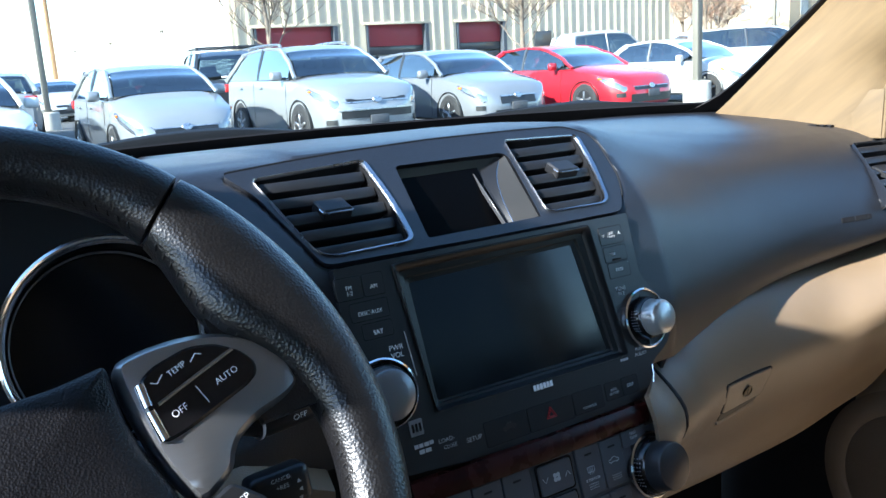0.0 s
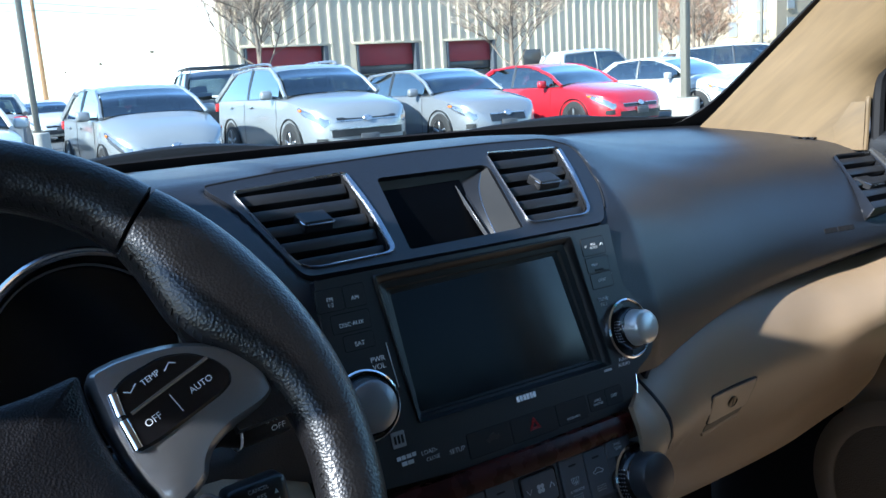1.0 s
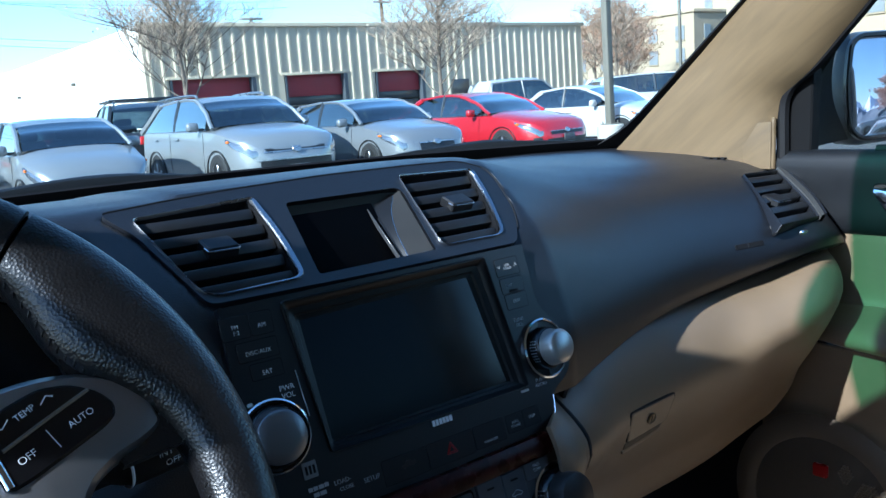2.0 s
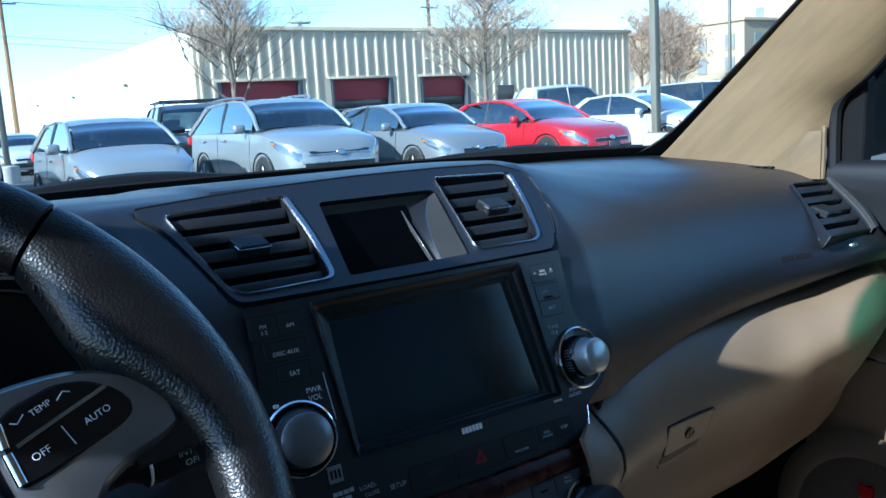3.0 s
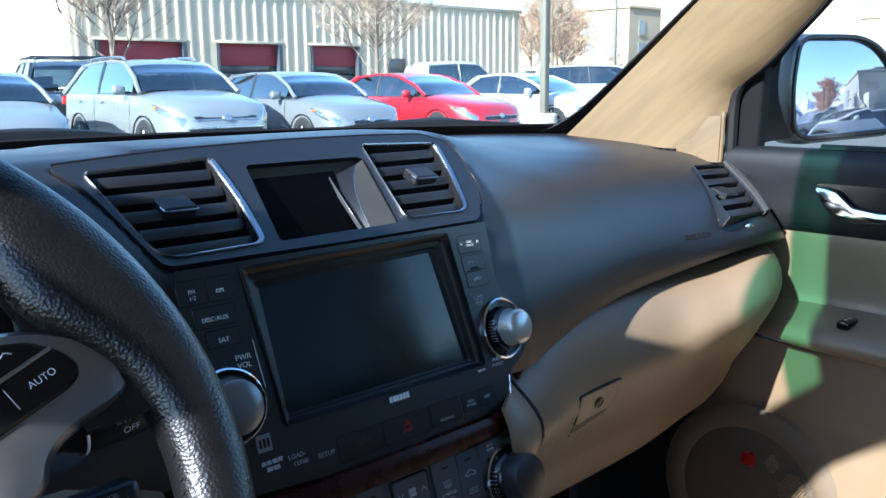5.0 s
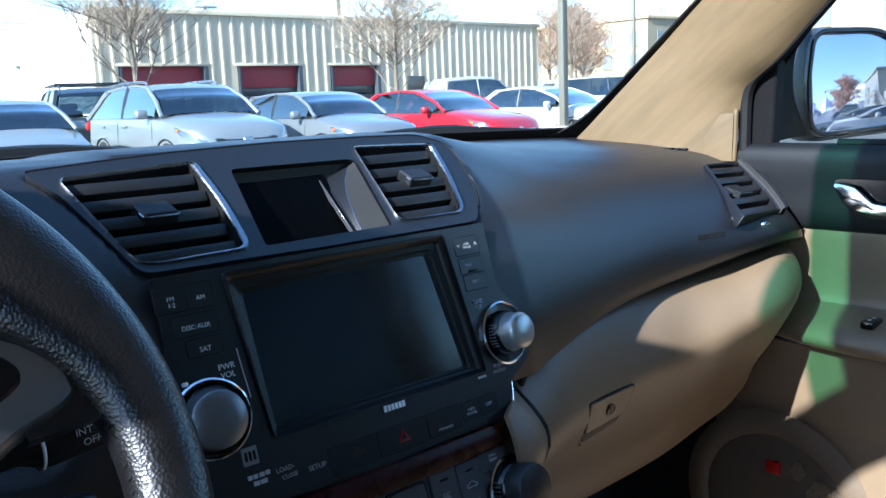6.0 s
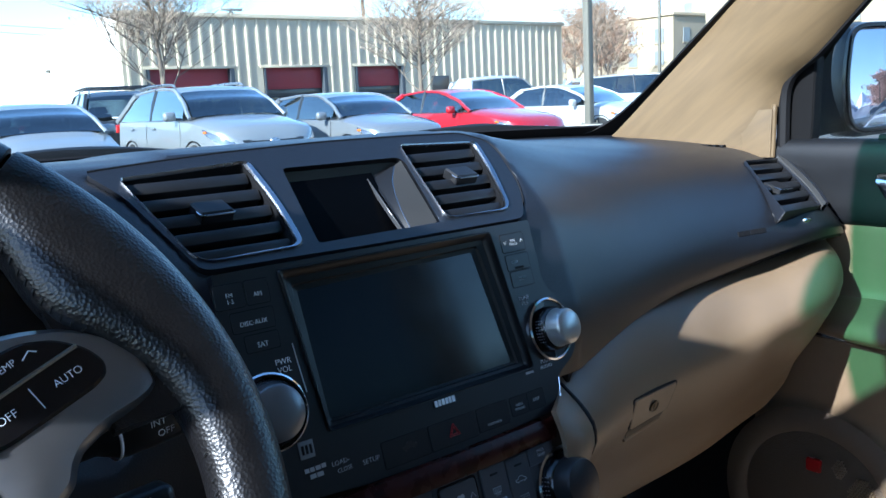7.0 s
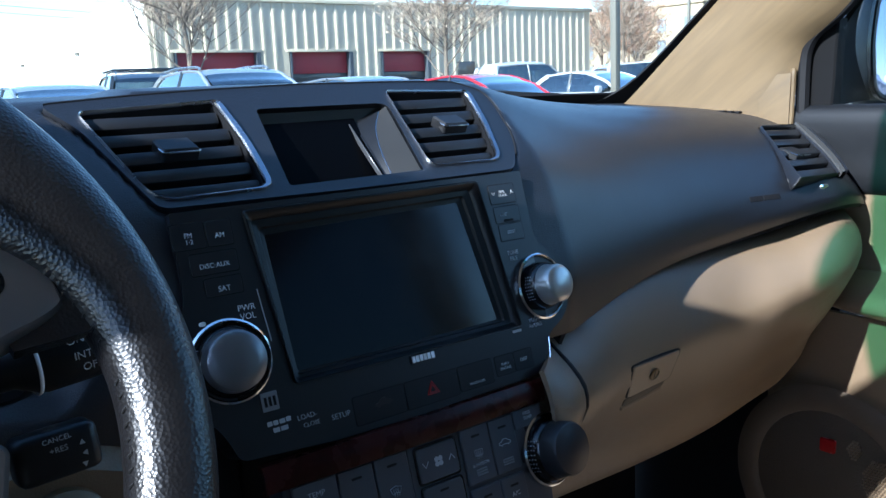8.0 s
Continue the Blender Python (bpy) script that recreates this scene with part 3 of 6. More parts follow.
part("bezel", lathe(bmesh.new(), [(.020, -.01), (.020, .006), (.017, .009), (.0145, .006), (.0145, -.01)], 32), surface("bronze_ring", (.16, .11, .06), .35, metal=.4), ig)
part("barrel", lathe(bmesh.new(), [(.0145, .002), (.0, .004)], 24), DEEP_BLACK, ig)
b = bmesh.new()
for k in range(3):
    box(b, (.668 + .011 * k, .196 - .004 * k, 1.1030 - .001 * k), (.008, .012, .003), .0005, 1)
dpart("demister_slots", b, DEEP_BLACK)

# lettering pressed into the pad near the end vent, too faint to read
b = bmesh.new()
from mathutils.bvhtree import BVHTree
pad_tree = BVHTree.FromPolygons([Vector(q) for r in pad_rows for q in r], [(i * 151 + j, i * 151 + j + 1, (i + 1) * 151 + j + 1, (i + 1) * 151 + j) for i in range(len(pad_rows) - 1) for j in range(150)])
for k in range(9):
    f = (k + (.35 if k > 3 else 0)) / 8.35
    way = Vector((.832, .528, -.172)).lerp(Vector((.846, .506, -.167)), f).normalized()
    on, nrm, _, _ = pad_tree.ray_cast(EYE_, way)
    nrm = nrm if nrm.dot(way) < 0 else -nrm
    along = (Vector((.995, .10, -.03)) - nrm * nrm.dot(Vector((.995, .10, -.03)))).normalized()
    n0 = len(b.verts)
    box(b, (0, 0, 0), (.0052, .0060, .0012), .0003, 1, None)
    b.verts.ensure_lookup_table()
    bmesh.ops.transform(b, matrix=basis(on, along, nrm.cross(along)), verts=b.verts[n0:])
dpart("pressed_lettering", b, DEEP_BLACK)

# ---------------------------------------------------------------- centre panel with vents and small display
VENT_L = rounded([(-.1585, .0756), (-.1355, -.0035), (-.0598, -.002), (-.0590, .040), (-.0650, .0815)], [.005, .016, .010, .03, .006], 6)
VENT_R = rounded([(.0662, .084), (.0613, .001), (.1287, .0), (.1425, .045), (.1475, .0800)], [.005, .010, .012, .03, .008], 6)
CLOCK = rounded([(-.0437, .0715), (-.0504, -.001), (.0543, .0), (.0624, .071)], [.004, .003, .002, .010], 6)
cp = thing("centre_panel", "black centre panel between the two middle air vents", "dashboard panel", HOOD)
outer = HOOD_OUT
b = bmesh.new()
k0 = next(i for i, q in enumerate(outer) if q[0] > .13 and q[1] > 0)
tube(b, [(x, y, .0002) for x, y in outer[k0:] + outer[:2]], .0010, 6, False)
part("panel_joint", b, DEEP_BLACK, cp)
part("panel", plate_holes(inset(outer, .0008), [VENT_L, VENT_R, CLOCK], .012, None, .0006), BLACK_PAD, cp, "satin black panel")
b = bmesh.new()
cl2 = rounded([(-.0405, .0630), (-.0455, .0045), (.0315, .0055), (.0335, .0640)], .003, 6)
# scooped walls between the opening and the display
co, ci = CLOCK, [cl2[int(i * len(cl2) / len(CLOCK))] for i in range(len(CLOCK))]
loft(b, [[(x, y, 0) for x, y in co], [(x, y, -.004) for x, y in co], [((x + 2 * p) / 3, (y + 2 * q) / 3, -.010) for (x, y), (p, q) in zip(co, ci)], [(x, y, -.012) for x, y in ci], [(x, y, -.016) for x, y in ci]], close_v=True)
part("display_hood", b, BLACK_PLASTIC, cp)
FACET_IN = smooth_curve([(.0352, .0045, -.0105), (.0385, .030, -.0095), (.0450, .052, -.0080), (.0545, .067, -.0050)], 10)
FACET_OUT = [(.0535 + .007 * k / 10, .0015 + .067 * k / 10, -.0012) for k in range(11)]
b = bmesh.new()
loft(b, [FACET_IN, FACET_OUT])
thicken(b, .0006)
part("side_facet", b, surface("grey_satin", (.019, .0185, .017), .46, var=.05), cp, "grey side facet of the display hood")
b = bmesh.new()
loft(b, [[(.0335 + .002 * k / 10, .0050 + .058 * k / 10, -.0120) for k in range(11)], [(x - .0002, y, z + .0004) for x, y, z in FACET_IN]])
thicken(b, .0006)
part("inner_facet", b, BLACK_PLASTIC, cp)
b = bmesh.new()
tube(b, [(x, y, z + .0006) for x, y, z in FACET_IN], .0005, 5)
part("facet_edge", b, SATIN, cp)
part("display", plate([(-.046, .034), (-.05, -.034), (.033, -.034), (.0345, .034)], .002, 0, 0), DISPLAY, cp, "small dark display", at=pose(0, .034, -.0150, 10, 0, 0))
part("display_edge", boxbm((.0285, .034, -.0118), (.0012, .056, .004), .0004, 1, None), surface("grey_edge", (.04, .042, .046), .3), cp)


def air_vent(outline, m, tab, slats=5, depth=.036, lean=16, trim=.0017, wide=.0042, tab_size=1.0, label="black louvred air vent with a satin chrome surround", metal=None):
    v = thing("air_vent", label, "air vent", m, "dashboard air vents")
    x0, x1 = min(q[0] for q in outline), max(q[0] for q in outline)
    v0, v1 = min(q[1] for q in outline), max(q[1] for q in outline)
    inner = [(x - wide * ((x - x0) / (x1 - x0)) ** 2, y + wide * .35 * (1 - (y - v0) / (v1 - v0)) ** 2) for x, y in inset(outline, trim)]
    b = bmesh.new()
    mid1, mid2 = [[(x + (q - x) * f, y + (r - y) * f) for (x, y), (q, r) in zip(outline, inner)] for f in (.25, .75)]
    loft(b, [[(x, y, -.010) for x, y in outline], [(x, y, .0006) for x, y in outline], [(x, y, .0024) for x, y in mid1], [(x, y, .0016) for x, y in mid2], [(x, y, -.0012) for x, y in inner], [(x, y, -.012) for x, y in inner]], close_v=True)
    part("surround", b, metal or SATIN, v, "thin surround")
    i1 = inset(inner, .0002)
    b = bmesh.new()
    back = [(x * .97 + tab[0] * .03, y * .97 + tab[1] * .03) for x, y in i1]
    q = loft(b, [[(x, y, 0) for x, y in i1], [(x, y, -depth) for x, y in back]], close_v=True)
    b.faces.new(q[-1])
    part("duct", b, BLACK_PLASTIC, v)
    ys = [p[1] for p in i1]
    y0, y1 = min(ys), max(ys)
    for k in range(slats):
        y = y0 + (y1 - y0) * (k + .5) / slats
        cut = []
        for a, c in zip(i1, i1[1:] + i1[:1]):
            if (a[1] - y) * (c[1] - y) < 0:
                cut.append(a[0] + (c[0] - a[0]) * (y - a[1]) / (c[1] - a[1]))
        if len(cut) < 2:
            continue
        xa, xb = min(cut) + .001, max(cut) - .001
        h = (y1 - y0) / slats
        b = bmesh.new()
        box(b, (0, 0, 0), (xb - xa, h * .56, h * 1.15), h * .10, 2, pose(0, 0, 0, lean, 0, 0))
        part("slat", b, SLAT_BLACK, v, at=pose((xa + xb) / 2, y, -.0115))
    s = tab_size
    t = part("tab", plate(rounded([(-.0105 * s, -.0075 * s), (.0125 * s, -.0075 * s), (.0100 * s, .0075 * s), (-.0130 * s, .0075 * s)], .002), .008, .0012, .0030), BLACK_PLASTIC, v, "small black tab", at=pose(tab[0], tab[1], 0, -14, 0, 0))
    b = bmesh.new()
    tube(b, [(-.0116 * s, -.002 * s, .0012), (-.0106 * s, -.0068 * s, .0012), (-.0090 * s, -.0078 * s, .0012), (.0110 * s, -.0078 * s, .0012), (.0126 * s, -.0066 * s, .0012)], .0006, 6)
    part("tab_edge", b, SATIN, t)
    return v


air_vent(VENT_L, HOOD, (-.1085, .041))
air_vent(VENT_R, HOOD, (.1070, .046), 5)
v3 = air_vent(END_OUT, END, (-.020, -.010), 5, .016, 5, .0016, 0.0, 1.5, "black louvred air vent beside the passenger door", BLACK_PAD)
R_IN = smooth_curve([(.0825, .045), (.066, .012), (.046, -.023), (.015, -.058)], 16)
R_MID = [(x + .008 + .003 * math.sin(math.pi * k / 16), y + .001) for k, (x, y) in enumerate(R_IN)]
R_OUT = [(x + .010 + .014 * (1 - (k / 16) ** 3), y + .010 - .011 * k / 16) for k, (x, y) in enumerate(R_IN)]
b = bmesh.new()
loft(b, [[(x, y, -.004) for x, y in R_IN], [(x, y, .0035) for x, y in R_IN], [(x, y, .0050) for x, y in R_MID]])
thicken(b, .001)
part("inner_rim", b, surface("grey_rim", (.045, .045, .044), .5), v3, "pale grey curved strip")
b = bmesh.new()
loft(b, [[(x, y, .0040) for x, y in R_MID], [(x, y, .0070) for x, y in R_MID], [((x + 2 * p_) / 3, (y + 2 * q_) / 3, .0080) for (x, y), (p_, q_) in zip(R_MID, R_OUT)], [(x, y, .0035) for x, y in R_OUT], [(x, y, -.018) for x, y in R_OUT]])
thicken(b, .001)
part("outer_rim", b, BLACK_PAD, v3)
part("vent_wheel", boxbm((-.068, -.0735, .002), (.016, .004, .004), .001), CHROME, v3, "small chrome thumb wheel")

# ---------------------------------------------------------------- radio and navigation unit
hu = thing("head_unit", "black car radio unit with a large dark screen", "car radio", FACE)
FACE_OUT = rounded([(-.133, .0065), (-.134, -.045), (-.150, -.078), (-.146, -.100), (-.128, -.118), (-.120, -.138), (-.060, -.1425), (.01, -.1435), (.111, -.1415), (.1235, -.128), (.127, -.116), (.150, -.104), (.158, -.082), (.150, -.062), (.1325, -.046), (.1330, .0065)],
                   [.002, .010, .012, .012, .010, .005, .0, .0, .006, .004, .010, .012, .012, .012, .010, .002], 5)
SCR_OUT = rounded([(-.0906, .0030), (-.0793, -.1037), (.1030, -.1053), (.0905, .0032)], .003, 4)
SCR_IN = rounded([(-.0765, -.0125), (-.0728, -.0968), (.0866, -.0968), (.0728, -.0098)], .002, 4)
part("faceplate", plate_holes(FACE_OUT, [SCR_OUT], .022), FACE_BLACK, hu, "black plastic faceplate")
b = bmesh.new()
steps = ((0, 0, .0004), (.05, .05, .0018), (.12, .12, .0018), (.35, .35, -.001), (.42, .42, -.0026), (.70, .70, -.0032), (.78, .78, -.0050), (1, 1, -.0055), (1, 1, -.008))
loft(b, [[(x + (p - x) * f, y + (q - y) * f, n) for (x, y), (p, q) in zip(SCR_OUT, SCR_IN)] for f, _, n in steps], close_v=True)
part("screen_bezel", b, surface("bezel_black", (.004, .004, .005), .34, spec=.3), hu, "stepped glossy black bezel")
part("screen", plate([(x * 1.02, y) for x, y in SCR_IN], .003, 0, -.0058), SCREEN, hu, "dark switched-off glass screen")


def button(parent, x0, y0, x1, y1, mat=BLACK_PLASTIC, h=.0008, r=.0015, z=0.0, name="button", skew=0.0):
    w, d = (x1 - x0) / 2, (y1 - y0) / 2
    o = rounded([(-w + skew, -d), (w + skew, -d), (w - skew, d), (-w - skew, d)], r, 3)
    return part(name, plate(o, h + .001, min(.0007, h * .6), h), mat, parent, at=pose((x0 + x1) / 2, (y0 + y1) / 2, z))


def gap(parent, x0, y0, x1, y1, z=0.0003):
    """The dark joint round a button."""
    return part("button_joint", frame_ring(rounded([(x0, y0), (x1, y0), (x1, y1), (x0, y1)], .0018, 3), .0007, .001, z, .0001), DEEP_BLACK, parent)


for x0, y0, x1, y1, text, sz, mat, lift in (
        (-.1345, -.0155, -.1150, -.0005, "FM\n1·2", .0031, LABEL, 0), (-.1140, -.0155, -.0985, -.0005, "AM", .0033, LABEL, 0),
        (-.1270, -.0310, -.0985, -.0185, "DISC·AUX", .0033, LABEL, 0), (-.1210, -.0440, -.0985, -.0335, "SAT", .0036, LABEL, 0),
        (.0990, -.0158, .1232, -.0018, "SEEK\nTRACK", .0022, LABEL_DIM, 0), (.1000, -.0300, .1236, -.0180, "MAP", .0027, LABEL_DIM, 0), (.1012, -.0432, .1238, -.0312, "DEST", .0028, LABEL_DIM, 0),
        (-.0440, -.1385, -.0062, -.1210, "", 0, LABEL, 0), (-.0050, -.1385, .0372, -.1210, "", 0, LABEL, 0), (.0385, -.1375, .0683, -.1210, "PASSENGER", .0021, LABEL_DIM, -.005),
        (.0714, -.1350, .0886, -.1215, "INFO\nPHONE", .0024, LABEL_DIM, -.001), (.0892, -.1350, .1062, -.1215, "DISP", .0029, LABEL_DIM, 0)):
    low_row = y0 < -.11
    bt = button(hu, x0, y0, x1, y1, BUTTON_BLACK if low_row else FACE_BLACK, .0004)
    gap(hu, x0 - .0004, y0 - .0004, x1 + .0004, y1 + .0004)
    if text:
        words(text, sz * .86, bt, -.0035 if text == "MAP" else 0, lift - (.0015 if x0 < -.09 else 0), .00045, mat)
for x, s in ((.1035, 1), (.1208, -1)):
    b = bmesh.new()
    tube(b, [(x - .0023, -.0082 + .001 * s, .0007), (x - .001, -.0082 - .0012 * s, .0007), (x + .0003, -.0082 + .001 * s, .0007)], .0002, 5)
    part("arrow_mark", b, LABEL_DIM, hu)
part("slot", boxbm((.1118, -.0285, .0006), (.009, .0018, .001), .0004, 1), DEEP_BLACK, hu)
for text, sz, x, y, mat in (("PWR\nVOL", .0036, -.0992, -.0560, LABEL), ("LOAD·▲".replace("·▲", "-"), .0030, -.0755, -.1235, LABEL_DIM), ("CLOSE", .0026, -.0735, -.1285, LABEL_DIM), ("SETUP", .0033, -.0535, -.1290, LABEL_DIM),
                            ("TUNE\nFILE", .0030, .1090, -.0545, LABEL_DIM), ("PUSH\nAUDIO", .0028, .1155, -.1052, LABEL_DIM)):
    words(text, sz, hu, x, y, .0004, mat)
badge = part("maker_badge", boxbm((.0135, -.1080, .0004), (.0200, .0050, .0006), .0002, 1), FACE_BLACK, hu, "row of small white plates")
for k in range(6):
    part("badge_plate", boxbm((.0135 + (k - 2.5) * .0031, -.1080, .0012), (.0024, .0042, .0008), .0002, 1), LABEL, badge)
part("speaker_badge", boxbm((-.0968, -.1093, .0006), (.0105, .0110, .0008), .0004, 1), surface("badge_grey", (.20, .205, .215), .4), hu, "small grey square plate")
b = bmesh.new()
for dx in (-.0028, 0, .0028):
    box(b, (-.0968 + dx, -.1093, .0011), (.0017, .0056, .0004))
part("badge_bars", b, DEEP_BLACK, hu)
b = bmesh.new()
for dx, dy, w in ((-.0055, 0, .003), (-.0018, 0, .003), (.0024, 0, .0035), (.0064, .0002, .003), (-.002, -.0042, .004), (.003, -.0042, .0045)):
    box(b, (-.094 + dx, -.1220 + dy, .0005), (w, .0026, .0005))
part("format_marks", b, LABEL_DIM, hu)
b = bmesh.new()
for k in range(4):
    box(b, (.0941 + .0021 * k, -.1078, .0005), (.0016, .0018, .0004))
part("small_mark", b, LABEL_DIM, hu)
b = bmesh.new()
tube(b, [(-.0906, -.0440, .0004), (-.0894, -.060, .0004), (-.0880, -.0755, .0004)], .00038, 6)
part("bright_line", b, LABEL_DIM, hu)
b = bmesh.new()
tube(b, [(.1229, -.1325, .0004), (.1243, -.1255, .0006), (.1256, -.1180, .0004)], .0005, 6)
part("edge_line", b, CHROME, hu)
# hazard triangle and theft lamp
b = bmesh.new()
for k in range(3):
    for r in (.0055, .0034):
        a0, a1 = math.pi / 2 + k * 2.0944, math.pi / 2 + (k + 1) * 2.0944
        tube(b, [(.0160 + r * math.cos(a0), -.1300 + r * math.sin(a0), .0007), (.0160 + r * math.cos(a1), -.1300 + r * math.sin(a1), .0007)], .0003, 5)
part("hazard_mark", b, RED_MARK, hu, "red hazard triangle")
car_o = smooth_curve([(-.0062, -.0010), (-.0060, .0008), (-.0035, .0012), (-.0018, .0030), (.0018, .0031), (.0042, .0012), (.0062, .0006), (.0062, -.0012), (.0046, -.0013), (.0038, -.0024), (.0026, -.0013), (-.0026, -.0013), (-.0036, -.0024), (-.0046, -.0013), (-.0062, -.0010)], 48)[:-1]
part("theft_lamp", plate(car_o, .0004, 0, .0008), LAMP_OFF, hu, "unlit dark car symbol", at=pose(-.0225, -.1290, 0, 0, 0, 4))


def knob(parent, x, y, r, h, lean=(0, 0), wide=.72, cap=None, dots=True):
    """A turning knob with a chrome ring round its foot."""
    k = part("knob", lathe(bmesh.new(), [(r * wide, .001), (r * wide, h * .45), (r * (wide - .04), h * .55), (r * (wide - .05), h * .90), (r * (wide - .10), h * .98), (r * .40, h + .0010), (0, h + .0018)], 48), cap or KNOB, parent, "grey turning knob", at=pose(x, y, 0, lean[0], lean[1], 0))
    part("chrome_ring", lathe(bmesh.new(), [(r * 1.02, -.006), (r * 1.02, .0022), (r * .97, .0032), (r * .93, .0022), (r * .93, -.003)], 48), CHROME, k)
    part("dark_skirt", lathe(bmesh.new(), [(r * .93, .0), (r * (wide + .12), .0), (r * (wide + .07), h * .36), (r * (wide + .01), h * .44)], 40), BLACK_GLOSS, k)
    if dots:
        b = bmesh.new()
        for i in range(8):
            for row in range(3):
                a = math.pi + (i - 3.5) * .14
                box(b, (r * (wide + .10) * math.cos(a), r * (wide + .10) * math.sin(a), h * (.10 + .11 * row)), (.0006, .0006, .0006))
        part("grip_dots", b, LABEL_DIM, k)
    return k


knob(hu, -.1150, -.0815, .0238, .0170, (0, -6), .76)
knob(hu, .1285, -.0805, .0240, .0215, (0, 4), .62, cap=surface("knob_silver", (.50, .50, .48), .34, metal=.7, var=.04))
b = bmesh.new()
box(b, (-.127, -.058, .0012), (.004, .0026, .0008), .0008, 1)
part("knob_pointer", b, LABEL, hu)

# ---------------------------------------------------------------- climate controls
cl = thing("climate_control", "grey climate control panel with rows of buttons", "climate control", FACE @ pose(0, 0, -.001))
CL_OUT = rounded([(-.100, -.1595), (-.094, -.262), (.096, -.262), (.1055, -.1595)], .004)
part("panel", plate(CL_OUT, .02, .001, 0), surface("panel_grey", (.045, .047, .051), .55), cl, "dark grey panel")
for x0, y0, x1, y1, text, sz, ty, grey in (
        (-.0950, -.1950, -.0660, -.1610, "TEMP", .0034, .009, 0), (-.0648, -.1985, -.0403, -.1615, "", 0, 0, 1), (-.0393, -.1985, -.0145, -.1612, "", 0, 0, 1),
        (-.0135, -.2110, .0275, -.1608, "", 0, 0, 0), (.0287, -.1990, .0525, -.1613, "", 0, 0, 1), (.0533, -.1988, .0752, -.1618, "", 0, 0, 1), (.0760, -.1740, .1010, -.1608, "PASS\nTEMP", .0024, .001, 0),
        (.0287, -.2350, .0533, -.2020, "", 0, 0, 1), (.0541, -.2350, .0755, -.2020, "A/C", .0031, .004, 1), (-.0648, -.2350, -.0403, -.2010, "", 0, 0, 1), (-.0393, -.2350, -.0145, -.2010, "", 0, 0, 1), (-.0135, -.2350, .0275, -.2125, "", 0, 0, 0)):
    bt = button(cl, x0, y0, x1, y1, BUTTON_GREY, .0026 if grey or text else .001, .0012)
    if text:
        words(text, sz, bt, 0, ty, .0027, LABEL_DIM)
    if grey:
        part("indicator", boxbm((0, (y1 - y0) / 2 - .0065, .0026), (.0072, .0016, .0006), .0004, 1), DEEP_BLACK, bt)
fan = button(cl, -.0080, -.1860, .0232, -.1640, BUTTON_GREY, .0032, .003, name="fan_button")
part("fan_frame", frame_ring(rounded([(-.0095, -.1875), (.0247, -.1875), (.0247, -.1625), (-.0095, -.1625)], .0035), .0016, .002, .0024, .0003), BLACK_GLOSS, cl)
b = bmesh.new()
for k in range(4):
    a = math.pi / 4 + k * math.pi / 2
    lathe(b, [(0, 0), (.0017, 0), (.0017, .0003), (0, .0003)], 10, pose(.0022 * math.cos(a), .0022 * math.sin(a), .0033))
part("fan_mark", b, LABEL_DIM, fan)
for x, s in ((-.0105, -1), (.0105, 1)):
    b = bmesh.new()
    tube(b, [(x - .0024, -.0018 * s, .0034), (x, .0018 * s, .0034), (x + .0024, -.0018 * s, .0034)], .0003, 5)
    part("arrow_mark", b, LABEL_DIM, fan)
rear = button(cl, -.0080, -.2100, .0232, -.1895, BUTTON_GREY, .0032, .003)
words("REAR", .0034, rear, 0, -.003, .0033, LABEL_DIM)
part("indicator", boxbm((0, .0062, .0032), (.0072, .0016, .0006), .0004, 1), DEEP_BLACK, rear)
part("rear_frame", frame_ring(rounded([(-.0095, -.2115), (.0247, -.2115), (.0247, -.1882), (-.0095, -.1882)], .0035), .0016, .002, .0024, .0003), BLACK_GLOSS, cl)


def pane_mark(x, y, curved=False):
    """A window symbol with three wavy lines."""
    b = bmesh.new()
    o = [(-.0036, .0022), (.0036, .0022), (.0032, -.0016), (-.0032, -.0016)] if not curved else [(-.0042, .0018), (0, .003), (.0042, .0018), (.0028, -.0018), (0, -.0010), (-.0028, -.0018)]
    tube(b, [(p, q, .0029) for p, q in o + o[:1]], .00025, 5, False)
    for k in (-1, 0, 1):
        tube(b, [(k * .0016 + .0004 * math.sin(j * 1.6), -.0034 + .0012 * j, .0029) for j in range(5)], .00022, 5)
    return part("pane_mark", b, LABEL_DIM, cl, at=pose(x, y, 0))


pane_mark(.0405, -.1795)
pane_mark(-.0275, -.1835, True)
words("& MIRROR", .0022, cl, .0408, -.1868, .0028, LABEL_DIM)
b = bmesh.new()
tube(b, [(p * .8, q * .8, .0029) for p, q in car_o + car_o[:1]], .00025, 5, False)
part("recirculation_mark", b, LABEL_DIM, cl, at=pose(.0640, -.1790, 0))
for x in (.0405, .0642):
    b = bmesh.new()
    for i in range(6):
        for j in range(3):
            box(b, (x + (i - 2.5) * .0016, -.1935 + j * .0017, .0029), (.0006, .0006, .0003))
    part("dot_field", b, LABEL_DIM, cl)
b = bmesh.new()
tube(b, smooth_curve([(.0955, -.1685, .0014), (.0975, -.1660, .0014), (.0995, -.1650, .0014)], 6), .0004, 5)
part("sweep_mark", b, LABEL_DIM, cl)
knob(cl, .1030, -.1945, .0258, .0240, (0, 6), .78, cap=surface("knob_dark", (.022, .022, .024), .36, spec=.35))
knob(cl, -.1040, -.1970, .0258, .0240, (0, -6), cap=KNOB)

# ---------------------------------------------------------------- steering wheel
sw = thing("steering_wheel", "black leather steering wheel with a silver spoke", "steering wheel", WHEEL)


